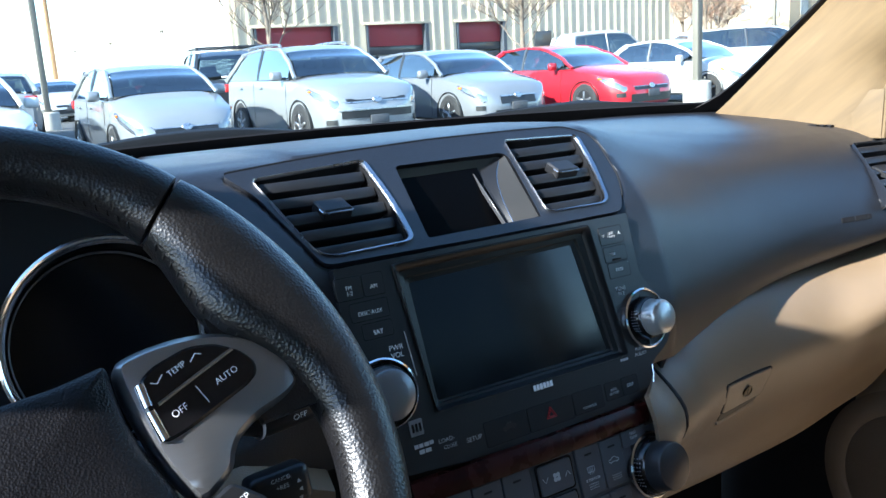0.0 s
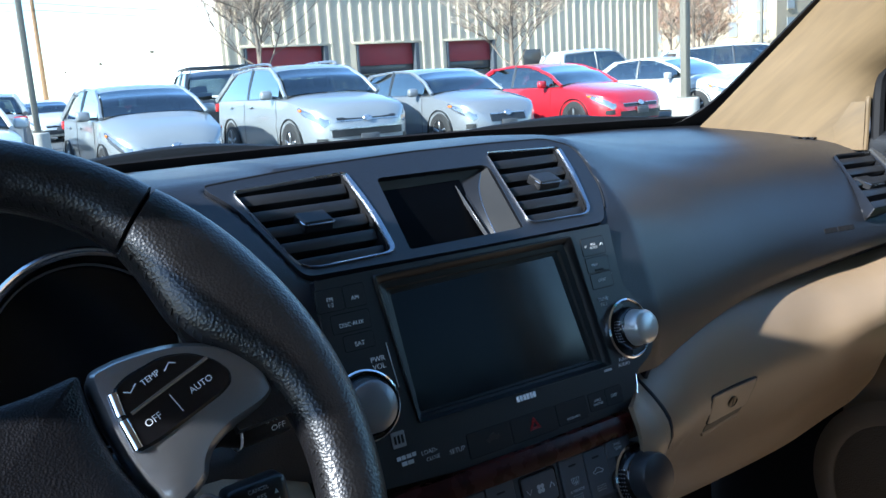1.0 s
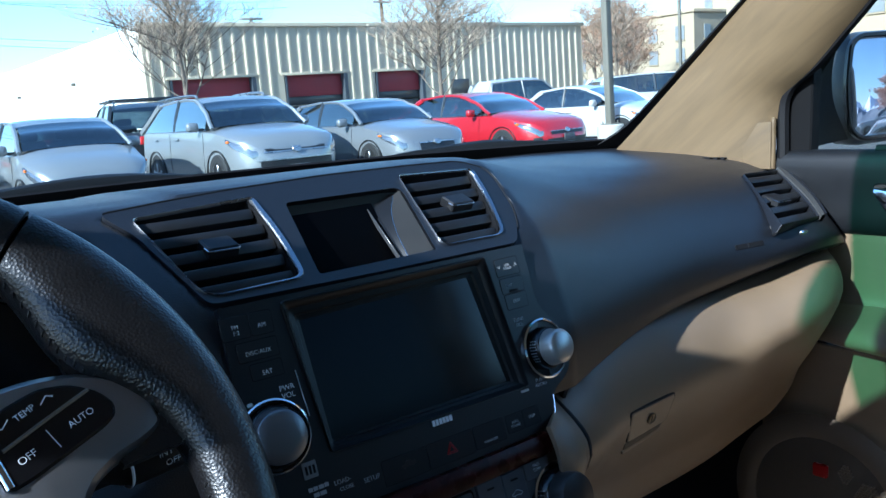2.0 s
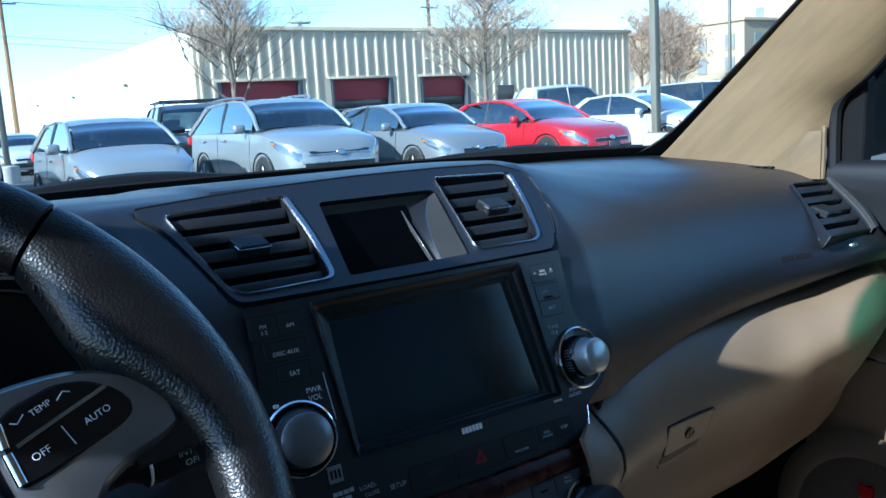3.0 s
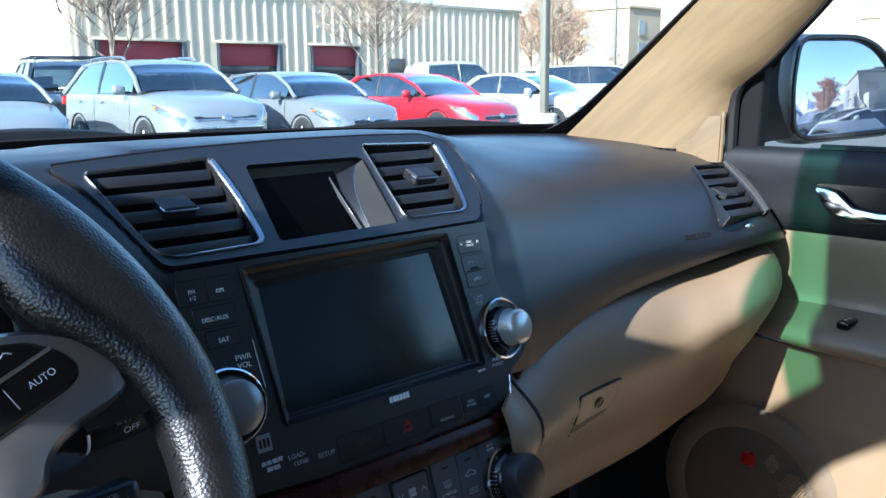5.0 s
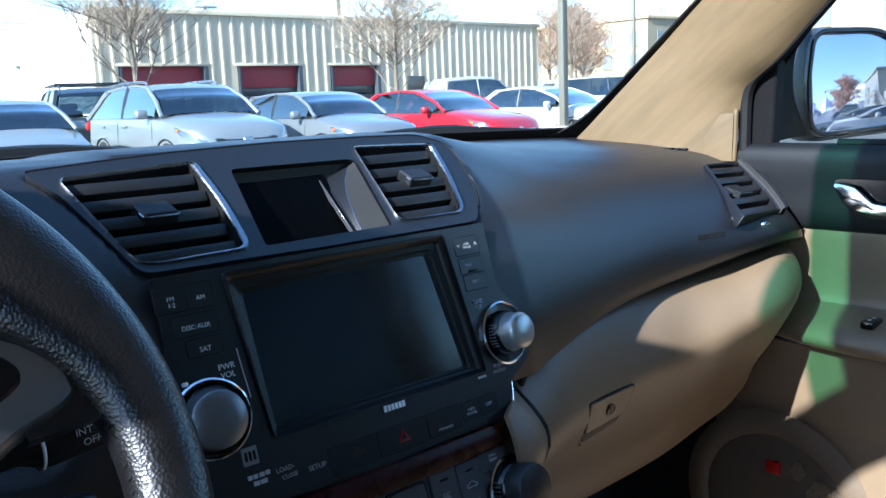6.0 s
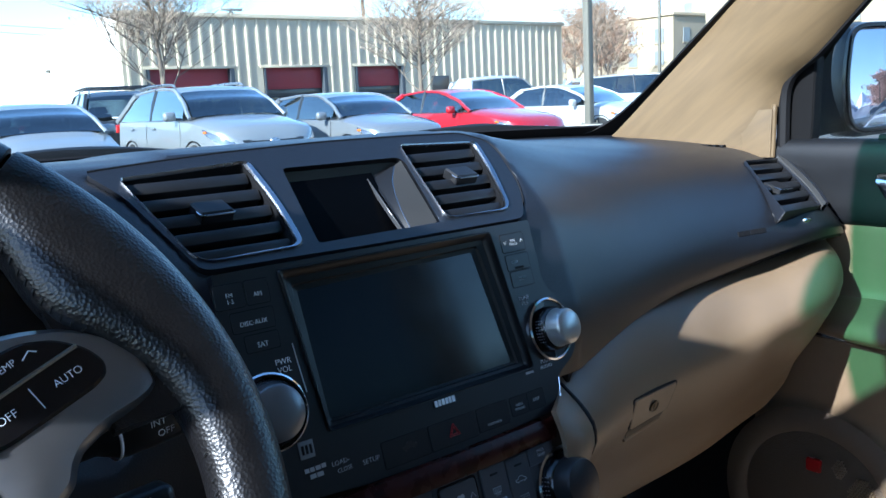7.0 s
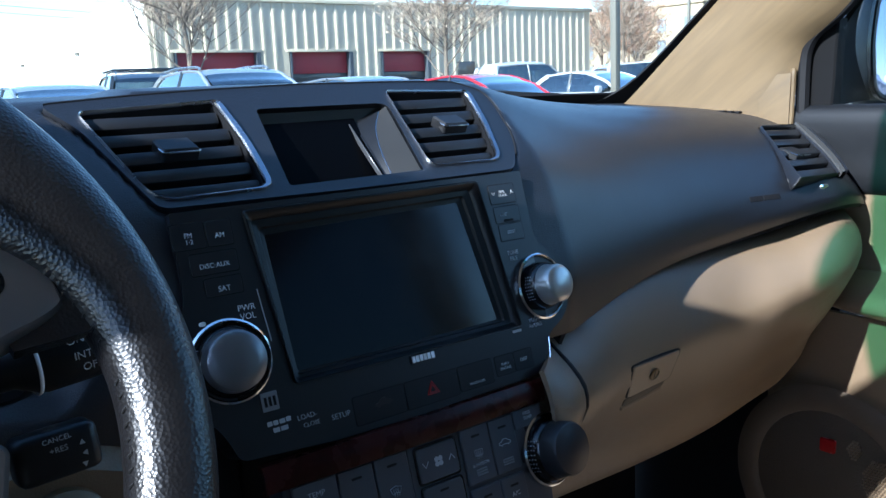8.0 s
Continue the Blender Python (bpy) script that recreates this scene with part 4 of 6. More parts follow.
def rim_row(a, extra=0.0, seg=22):
    """Cross-section of the rim at angle a (degrees): flat-sided oval, wider at the thumb grips."""
    flare = 0.0
    for c, wd, am in ((32, 17, .0105), (148, 17, .0105)):
        d = (a - c + 180) % 360 - 180
        flare += am * math.exp(-(d / wd) ** 2)
    w = .0152 + flare
    R = .1742 - w
    h = .0148 + .12 * flare
    th = radians(a)
    out = []
    for k in range(seg):
        t = 2 * math.pi * k / seg
        c, s = math.cos(t), math.sin(t)
        r = R + (w + extra) * math.copysign(abs(c) ** .9, c)
        z = (h + extra) * math.copysign(abs(s) ** .9, s)
        out.append((r * math.cos(th), r * math.sin(th), z))
    return out


def rim_piece(name, a0, a1, mat, label, e0=.0022, e1=.0022):
    n = max(4, int(abs(a1 - a0) / 2.5))
    angs = [a0 + (a1 - a0) * i / n for i in range(n + 1)]
    b = bmesh.new()
    rows = [rim_row(angs[0], -e0)] + [rim_row(angs[0] + .25 * (1 if a1 > a0 else -1), -.0004)] + [rim_row(a) for a in angs[1:-1]] + [rim_row(angs[-1] - .25 * (1 if a1 > a0 else -1), -.0004)] + [rim_row(angs[-1], -e1)]
    loft(b, rows, close_v=True)
    return part(name, b, mat, sw, label)


rim_piece("rim_top", 51, 129, LEATHER, "smooth black leather rim")
rim_piece("rim_grip", -62, 50.6, LEATHER, "black leather rim with a thumb grip")
rim_piece("rim_grip", 129.4, 242, LEATHER, "black leather rim with a thumb grip")
rim_piece("rim_foot", 242.4, 297.6, LEATHER, "smooth black leather rim")
# stitches along the inner side
for a0, a1 in ((4, 49), (53, 125), (-58, 0)):
    b = bmesh.new()
    n = int((a1 - a0) / 2.0)
    for k in range(n):
        a = a0 + (a1 - a0) * (k + .5) / n
        p = Vector(rim_row(a, .0001)[10])
        q = p.lerp(Vector(rim_row(a + .9, .0001)[9]), .55)
        tube(b, [p, (p + q) / 2 + Vector((-.0004 * math.cos(radians(a)), -.0004 * math.sin(radians(a)), 0)), q], .0005, 5)
    part("stitching", b, THREAD, sw, "dark thread stitching")
# leather web from grip to spoke
for sgn in (1, -1):
    b = bmesh.new()
    rows = []
    for f in [i / 8 for i in range(9)]:
        top = Vector((.140 - .036 * f, .066 + .001 * f))
        bot = Vector((.157 - .040 * f, .020 - .004 * f))
        rows.append([(sgn * (top.x + (bot.x - top.x) * g_), top.y + (bot.y - top.y) * g_, (.004 - .006 * f) * math.sin(math.pi * (.15 + .7 * g_)) - .003) for g_ in [j / 6 for j in range(7)]])
    loft(b, rows)
    thicken(b, .008)
    part("grip_web", b, LEATHER, sw)
    o = [(.0622, .0553), (.0742, .0588), (.0860, .0602), (.0956, .0604), (.1074, .0589), (.1189, .0549), (.1297, .0475), (.1343, .0400), (.1363, .0290), (.1322, .0252), (.1261, .0223), (.1134, .0183), (.1043, .0123), (.1007, .0073), (.0989, .0016), (.0941, -.0028), (.0859, -.0080), (.0812, -.0085), (.0788, -.0044), (.0731, .0066), (.0686, .0183), (.0646, .0334), (.0622, .0459)]
    o = [(sgn * x, y) for x, y in o]
    so = rounded(o, .004, 4)
    b = plate(so, .012, .0028, .0065)
    b.faces.ensure_lookup_table()
    front = max(b.faces, key=lambda f_: f_.calc_center_median().z)
    tri = bmesh.ops.triangulate(b, faces=[front])["faces"]
    for _ in range(3):
        es = list({e_ for f_ in b.faces if all(v_.co.z > .0064 for v_ in f_.verts) for e_ in f_.edges if e_.calc_length() > .006})
        if es:
            bmesh.ops.subdivide_edges(b, edges=es, cuts=1)
            bmesh.ops.triangulate(b, faces=[f_ for f_ in b.faces if len(f_.verts) > 4])
    for v_ in b.verts:
        if v_.co.z > .0064:
            v_.co.z += .0030 * (1 - math.exp(-max(0, -edge_gap(v_.co, so)) / .007))
    part("spoke_trim", b, SILVER, sw, "satin silver spoke trim")
    pod = rounded([(sgn * x, y) for x, y in ((.0690, .0440), (.0755, .0492), (.0916, .0545), (.1034, .0533), (.1131, .0479), (.1180, .0414), (.1174, .0363), (.1125, .0325), (.0827, .0198), (.0742, .0176), (.0711, .0221), (.0692, .0320))], .004, 4)
    pd = part("button_pod", plate(pod, .004, .0012, .0106), BLACK_GLOSS, sw, "black pod with white-lettered buttons")
    for p0, p1 in (((.0696, .0430), (.0708, .0334)), ((.0712, .0314), (.0742, .0190))):
        b = bmesh.new()
        tube(b, [(sgn * p0[0], p0[1], .0096), (sgn * p1[0], p1[1], .0096)], .0022, 10)
        part("chrome_key", b, CHROME, pd)
    part("lower_button", plate(rounded([(sgn * x, y) for x, y in ((.0830, -.0100), (.0952, -.0042), (.1085, -.0150), (.1040, -.0330), (.0860, -.0400))], .003, 4), .010, .0015, .0085), BLACK_PLASTIC, sw, "black button under the spoke trim")
    if sgn > 0:
        b = bmesh.new()
        tube(b, [(.0745, .0333, .0108), (.0920, .0413, .0110), (.1094, .0490, .0108)], .0009, 6)
        part("divider", b, SATIN, pd)
        b = bmesh.new()
        tube(b, [(.0907, .0372, .0107), (.0944, .0291, .0107)], .00022, 5)
        part("divider", b, LABEL_DIM, pd)
        words("TEMP", .0025, pd, .0850, .0459, .0107, LABEL_MID, 24)
        words("AUTO", .0028, pd, .1042, .0384, .0107, LABEL_MID, 22)
        words("OFF", .0030, pd, .0822, .0287, .0107, LABEL_MID, 22)
        words("DISP", .0030, sw, .0965, -.0130, .0086, LABEL_MID, 24)
        for x, y, s in ((.0763, .0428, -1), (.0938, .0496, 1)):
            b = bmesh.new()
            tube(b, [(x - .0026, y - .0012 - .0010 * s, .0107), (x, y + .0010 * s, .0107), (x + .0026, y + .0012 - .0010 * s, .0107)], .00028, 5)
            part("arrow_mark", b, LABEL_MID, pd)
# airbag cover
b = bmesh.new()
rows = []
half = [(0, .0470), (.0200, .0484), (.0401, .0508), (.0592, .0552), (.0603, .0431), (.0618, .0310), (.0658, .0161), (.0728, .0004), (.0795, -.0150), (.0830, -.0330), (.0760, -.0560), (.0480, -.0720), (0, -.0770)]
cover = rounded(half + [(-x, y) for x, y in half[-2:0:-1]], .003, 3)
for d_, n in ((0, -.012), (0, .0060), (.0012, .0090), (.004, .0112)):
    rows.append([(x, y, n) for x, y in inset(cover, d_)])
edge_ = inset(cover, .004)
for f, n in ((.85, .0124), (.65, .0132), (.4, .0138), (.2, .0140), (.04, .0141)):
    rows.append([(x * f, (y + .005) * f - .005, n) for x, y in edge_])
q = loft(b, rows, close_v=True)
b.faces.new(q[-1])
part("airbag_cover", b, surface("airbag_black", (.005, .005, .0062), .38, spec=.20, bump=.45, bscale=1000, dist=.0006, voronoi=True), sw, "grained black airbag cover")
part("hub", lathe(bmesh.new(), [(.05, -.006), (.045, -.03), (.03, -.05), (0, -.05)], 32), BLACK_PLASTIC, sw)
lv = part("cruise_lever", boxbm((0, 0, 0), (.031, .019, .016), .004, 3), BLACK_PLASTIC, sw, "black cruise control lever", at=WHEEL.inverted() @ basis((-.2325, -.131, 1.0165), (1, .06, .12), (0, .15, 1)))
words("CANCEL", .0019, lv, .000, .0062, .0082, LABEL_DIM)
words("+RES", .0022, lv, .000, .0022, .0082, LABEL_DIM)
for x, y, a in ((.0085, .0022, 0), (.0090, -.0020, 90), (.0080, -.0060, 180)):
    b = bmesh.new()
    lathe(b, [(.0013, 0), (.0013, .0003), (0, .0003)], 3, pose(x, y, .0081, 0, 0, a + 90))
    part("arrow_mark", b, LABEL_DIM, lv)

cc = thing("column_cover", "black plastic steering column cover", "steering column", basis((-.364, -.12, 1.015), (1, 0, 0), (0, .53, .848)))
part("shroud", boxbm((0, -.01, -.075), (.13, .09, .15), .022, 3), BLACK_PLASTIC, cc)
st = thing("wiper_stalk", "black wiper stalk with white-lettered dial", "wiper stalk", basis((-.2105, -.102, 1.0475), (1, .0, .16), (0, -.1, .97)))
part("arm", lathe(bmesh.new(), [(.0, -.105), (.008, -.105), (.0085, -.03), (.0125, -.022), (.0135, -.010)], 28, pose(0, 0, 0, 0, 90, 0)), BLACK_PLASTIC, st)
part("dial", lathe(bmesh.new(), [(.0125, -.022), (.0138, -.018), (.0140, .006), (.0135, .008)], 28, pose(0, 0, 0, 0, 90, 0)), BLACK_PLASTIC, st)
part("end_piece", lathe(bmesh.new(), [(.0132, .009), (.0135, .011), (.0125, .030), (.0105, .034), (0, .035)], 28, pose(0, 0, 0, 0, 90, 0)), BLACK_PLASTIC, st)
part("ring_mark", lathe(bmesh.new(), [(.0137, -.0225), (.0139, -.0222), (.0139, -.0212), (.0137, -.0209)], 28, pose(0, 0, 0, 0, 90, 0)), LABEL, st)
for text, x, y in (("ON", -.0065, .0080), ("INT", -.0050, .0020), ("OFF", -.0020, -.0035), ("R", .0045, .0030)):
    words(text, .0032, st, x, y, math.sqrt(.0141 ** 2 - y * y) + .0003, LABEL_MID)

# ---------------------------------------------------------------- instruments
ic = thing("instrument_cluster", "dark instrument cluster with chrome-ringed dials", "instruments", basis((-.272, .006, 1.066), (1, 0, 0), (0, .30, .954)))
b = bmesh.new()
out_v = rounded([(-.285, -.066), (.060, -.066), (.080, .0), (.075, .050), (.05, .078), (-.01, .088), (-.16, .095), (-.23, .088), (-.29, .03)], .02, 5)
hole = [[(cx + .062 * math.cos(2 * math.pi * k / 40), .062 * math.sin(2 * math.pi * k / 40)) for k in range(40)] for cx in (0, -.172)]
part("fascia", plate_holes(out_v, hole, .03, z=-.002), surface("fascia_black", (.004, .004, .005), .6, spec=.2), ic, "black instrument surround")
for k, cx in enumerate((0, -.172)):
    d = part("dial", lathe(bmesh.new(), [(.0635, .0), (.0630, .0030), (.0615, .0040), (.0600, .0028), (.0595, .0035), (.0580, .0018), (.0580, .0)], 64), CHROME, ic, "chrome dial ring", at=pose(cx, 0, 0))
    part("dial_well", lathe(bmesh.new(), [(.0605, .001), (.0560, -.018), (.0540, -.022), (0, -.023)], 48), BLACK_GLOSS, d)
    part("inner_ring", lathe(bmesh.new(), [(.0560, -.0175), (.0555, -.0155), (.0545, -.0175)], 48), KNOB, d)
b = bmesh.new()
rows = []
for i in range(25):
    x = -.30 + .335 * i / 24
    f = (x + .10) / .2
    z = .098 - .020 * abs(f) ** 2.6
    rows.append([(x, z - .004, .012), (x, z + .001, .017), (x, z + .006, .012), (x, z + .006, -.03), (x, z - .004, -.07)])
loft(b, rows)
thicken(b, .003)
part("hood", b, BLACK_PAD, ic, "black hood over the instruments")

# ---------------------------------------------------------------- windscreen post, door, mirror
pt = thing("pillar_trim", "beige windscreen post trim lit by the sun", "pillar trim", pose(.70, .2, 1.1))
PI_ = pt.matrix_world.inverted()
def ppart(name, bm, mat, label=""):
    bmesh.ops.transform(bm, matrix=PI_, verts=bm.verts)
    return part(name, bm, mat, pt, label)
b = bmesh.new()
loft(b, post_rows())
thicken(b, .006)
ppart("trim_panel", b, BEIGE_CLOTH, "beige cloth-grained panel, windscreen reflections painted on as streaks")
b = bmesh.new()
tube(b, smooth_curve([(.719, .129, 1.085), (.718, .127, 1.12), (.717, .126, 1.146), (.720, .127, 1.152)], 12), .0035, 8)
ppart("edge_strip", b, BEIGE_CLOTH)
b = bmesh.new()
loft(b, [[(.716, .235, 1.085), (.712, .225, 1.10), (.710, .215, 1.112)], [(.712, .18, 1.085), (.708, .178, 1.115), (.711, .172, 1.143)], [(.714, .15, 1.085), (.711, .150, 1.12), (.713, .147, 1.147)], [(.718, .130, 1.085), (.716, .128, 1.12), (.716, .127, 1.148)]])
thicken(b, .004)
ppart("end_cap", b, BEIGE_CLOTH)

dr = thing("passenger_door", "black and beige front passenger door, closed", "car door", pose(.76, -.4, .9))
DRI = dr.matrix_world.inverted()
def doorp(name, bm, mat, label="", parent=None):
    bmesh.ops.transform(bm, matrix=DRI, verts=bm.verts)
    return part(name, bm, mat, parent or dr, label)
ysd = [.16, .12, .08, .04, 0, -.05, -.1, -.2, -.35, -.5, -.7, -.92]
def door_skin(prof, y_in=lambda y: 0.0, n=16):
    b = bmesh.new()
    pr = smooth_curve(prof, n)
    loft(b, [[(x + y_in(y), y, z) for x, z in pr] for y in ysd])
    return thicken(b, .004)
doorp("upper_panel", door_skin([(.775, 1.100), (.750, 1.108), (.728, 1.104), (.722, 1.085), (.728, 1.05), (.730, 1.02), (.735, 1.002), (.745, .998)]), DOOR_PAD, "black soft upper door panel")
doorp("middle_panel", door_skin([(.742, 1.000), (.740, .995), (.744, .96), (.747, .93), (.746, .912), (.740, .902)]), BEIGE, "beige door insert")
doorp("armrest", door_skin([(.744, .906), (.715, .903), (.676, .894), (.661, .884), (.660, .871), (.68, .861), (.705, .852)], lambda y: .05 * max(0, (y + .02) / .14) ** 1.2), BEIGE, "beige armrest ledge")
doorp("lower_panel", door_skin([(.700, .856), (.712, .80), (.722, .76), (.728, .74), (.726, .70), (.722, .60), (.73, .45)], lambda y: .012 * max(0, (y + .02) / .14)), BEIGE, "beige lower door panel")
FLAT_X = Matrix(((0, 0, -1, .7145), (1, 0, 0, .06), (0, 1, 0, .615), (0, 0, 0, 1)))
# ring colour is darker than the door's beige: shade put into it
b = lathe(bmesh.new(), [(.134, -.006), (.127, -.003), (.118, -.0006), (.110, -.0002), (.104, -.0012), (.101, -.003), (.100, -.006)], 64, FLAT_X)
doorp("speaker_housing", b, surface("shaded_speaker_beige", (.12, .085, .054), .6, var=.1, bump=.3, bscale=800), "beige speaker ring, darkened to stand in shade")
b = lathe(bmesh.new(), [(.102, -.005), (.08, -.001), (.04, .002), (0, .003)], 64, FLAT_X)
doorp("speaker_cone_cover", b, surface("grille_dark", (.075, .054, .035), .7, bump=.4, bscale=500, voronoi=True), "dark perforated speaker cover")
doorp("red_reflector", boxbm((.7125, .058, .674), (.008, .020, .018), .002), surface("red_lens", (.30, .008, .008), .25), "red reflector lens")
b = bmesh.new()
for cy, cz, rr in ((.024, .677, .009), (-.006, .644, .019)):
    n = int(rr * 2 / .0042)
    for i in range(-n, n + 1):
        for j in range(-n, n + 1):
            y, z = (i + .5 * (j % 2)) * .0042, j * .0037
            if (y / rr) ** 2 + (z / (rr * 1.5)) ** 2 < 1:
                box(b, (.7145, cy + y, cz + z), (.0055, .0026, .0024))
doorp("speaker_grille", b, BEIGE, "perforated beige speaker grille")
# door pull
hb = bmesh.new()
o = rounded([(.000, 1.068), (-.155, 1.068), (-.165, 1.050), (-.155, 1.022), (-.045, 1.018), (-.015, 1.035)], .012, 6)
plate(o, .006, .002, 0.0, hb)
bmesh.ops.transform(hb, matrix=Matrix(((0, 0, -1, .7225), (1, 0, 0, 0), (0, 1, 0, 0), (0, 0, 0, 1))), verts=hb.verts)
doorp("handle_cup", hb, BLACK_GLOSS, "black recess of the door handle")
hb = bmesh.new()
rows = []
for f, y, z0, z1, x in ((0, -.008, 1.062, 1.054, .7165), (.15, -.020, 1.061, 1.040, .713), (.35, -.034, 1.058, 1.030, .711), (.6, -.055, 1.040, 1.026, .711), (1, -.085, 1.036, 1.024, .713), (1.5, -.15, 1.036, 1.025, .716)):
    rows.append([(x + .004, y, z0), (x, y, z0 - .001), (x - .002, y, (z0 + z1) / 2), (x, y, z1 + .001), (x + .004, y, z1)])
loft(hb, rows)
thicken(hb, .002)
doorp("door_handle", hb, CHROME, "bright chrome door handle")
doorp("window_switch", boxbm((.692, -.069, .9005), (.032, .015, .010), .003), BLACK_GLOSS, "black window switch")
b = bmesh.new()
for dx in (-.006, .006):
    box(b, (.692 + dx, -.069, .9062), (.005, .004, .0006))
doorp("switch_mark", b, LABEL_DIM)
# sail panel, window seal and glass
b = bmesh.new()
plate([(.135, 1.10), (.086, 1.10), (.084, 1.14), (.083, 1.18), (.081, 1.212), (.090, 1.206), (.112, 1.190), (.122, 1.165)][::-1], .02, .002, 0.0, b)
bmesh.ops.transform(b, matrix=Matrix(((0, 0, -1, .738), (1, 0, 0, 0), (0, 1, 0, 0), (0, 0, 0, 1))), verts=b.verts)
doorp("corner_panel", b, surface("corner_black", (.0035, .0035, .004), .75, spec=.15), "black corner panel in front of the window")
b = bmesh.new()
tube(b, smooth_curve([(.732, .121, 1.098), (.731, .120, 1.158), (.729, .115, 1.182), (.727, .101, 1.199), (.722, .070, 1.220), (.716, .031, 1.256), (.707, -.012, 1.296), (.68, -.12, 1.405), (.645, -.30, 1.56)], 28), .0085, 8)
doorp("window_seal", b, DEEP_BLACK, "black rubber window seal")
b = bmesh.new()
tube(b, [(.742, .0, 1.108), (.742, -.4, 1.108), (.742, -.9, 1.108)], .006, 8)
doorp("belt_seal", b, DEEP_BLACK)
b = bmesh.new()
loft(b, [[(.756, .125, 1.10), (.756, -.9, 1.10)], [(.747, .108, 1.172), (.747, -.9, 1.172)], [(.742, .060, 1.232), (.742, -.9, 1.232)], [(.733, -.012, 1.305), (.733, -.9, 1.305)], [(.68, -.30, 1.60), (.68, -.9, 1.60)]])
thicken(b, .004)
pg = doorp("window_glass", b, SIDE_GLASS, "clear side window")
pg.visible_shadow = False

mi = thing("side_mirror", "black door mirror reflecting the car park behind", "door mirror")
MC = Vector((1.005, .085, 1.190))
MN = Vector((-.50, -.866, .073)).normalized()
mu = Vector((0, 0, 1)).cross(MN).normalized()
mi.matrix_world = basis(MC, mu, MN.cross(mu))
gi = rounded([(-.086, -.083), (.100, -.071), (.104, -.010), (.045, .066), (-.080, .066), (-.092, -.010)], [.028, .025, .040, .045, .022, .035], 8)
mo = inset(gi, -.006)
b = bmesh.new()
q = loft(b, [[(x * f, y * f, -.002 - ((x * f) ** 2 + (y * f) ** 2) / 2.6) for x, y in gi] for f in [1 - k / 30 for k in range(30)]], close_v=True)
b.faces.new(q[-1])
part("mirror_glass", b, MIRROR, mi, "slightly domed mirror glass")
part("shell_rim", frame_ring(mo, .0075, .02, .004, .002), BLACK_GLOSS, mi)
b = bmesh.new()
rows = [[(x, y, -.006) for x, y in mo], [(x * 1.04, y * 1.06, -.02) for x, y in mo], [(x * 1.02, y * 1.04, -.06) for x, y in mo], [(x * .8, y * .8, -.10) for x, y in mo], [(x * .3, y * .3, -.12) for x, y in mo]]
q = loft(b, rows, close_v=True)
b.faces.new(q[-1])
part("shell", b, surface("mirror_shell", (.03, .031, .034), .35), mi, "dark mirror housing")
b = bmesh.new()
near = [Vector(q) for q in ((.765, .120, 1.090), (.765, .118, 1.165), (.758, .070, 1.232), (.752, .022, 1.285))]
far = [mi.matrix_world @ Vector(q) for q in ((-.090, -.082, -.012), (-.112, -.020, -.012), (-.110, .040, -.012), (-.088, .084, -.012))]
near, far = smooth_curve(near, 12), smooth_curve(far, 12)
loft(b, [[Vector(p_).lerp(Vector(q_), f) + Vector((.02, .03, 0)) * math.sin(math.pi * f) for p_, q_ in zip(near, far)] for f in [k / 8 for k in range(9)]])
thicken(b, .006)
bmesh.ops.transform(b, matrix=mi.matrix_world.inverted(), verts=b.verts)
part("mount", b, surface("mount_grey", (.020, .0195, .015), .6, spec=.2, var=.15), mi, "dark grey moulded mirror mount")

# ---------------------------------------------------------------- wipers and cowl
b = bmesh.new()
loft(b, [[(x, wind_base(x)[0] + dy, wind_base(x)[1] + dz) for x in [-.75 + 1.5 * i / 24 for i in range(25)]] for dy, dz in ((-.02, -.03), (.012, -.012), (.05, -.008), (.14, -.035), (.2, -.06))])
thicken(b, .004)
tagged(mesh_ob("cowl", b, surface("cowl_plastic", (.02, .02, .021), .7)), "black plastic cowl below the windscreen", "cowl", kind="structure")


def wiper(tops, hump):
    """tops: x and height of the blade's upper edge; hump: the same for the arm over it."""
    on_foot = lambda x, z, out: (x, wind_base(x)[0] + out, z)
    w = thing("wiper", "black windscreen wiper at rest", "wiper", pose(*on_foot(*tops[0], .03)), "windscreen wipers")
    wi = w.matrix_world.inverted()
    c = [wi @ Vector(on_foot(x, z, .03)) for x, z in smooth_curve(tops, 30)]
    b = bmesh.new()
    g_ = loft(b, [[q + Vector(o_) for o_ in ((0, -.008, -.022), (0, -.006, -.006), (0, -.002, -.001), (0, .003, 0), (0, .010, -.005), (0, .014, -.022))] for q in c], close_v=True)
    b.faces.new(g_[0])
    b.faces.new(g_[-1])
    part("blade", b, DEEP_BLACK, w)
    b = bmesh.new()
    tube(b, [wi @ Vector(on_foot(x, z, .045)) for x, z in smooth_curve(hump, 12)], [.004 + .004 * math.sin(math.pi * k / 12) for k in range(13)], 8)
    part("arm", b, BLACK_PLASTIC, w)
    return w


wiper([(-.34, 1.124), (-.25, 1.131), (-.15, 1.1395), (-.07, 1.145), (.0, 1.1445), (.05, 1.141), (.11, 1.1345), (.23, 1.1285), (.30, 1.126)], [(-.20, 1.131), (-.08, 1.138), (.02, 1.1375), (.15, 1.124)])
wiper([(.34, 1.1255), (.385, 1.1315), (.43, 1.1365), (.50, 1.1395), (.56, 1.1405), (.63, 1.1355), (.69, 1.1300), (.72, 1.125)], [(.44, 1.131), (.52, 1.134), (.58, 1.134), (.66, 1.123)])

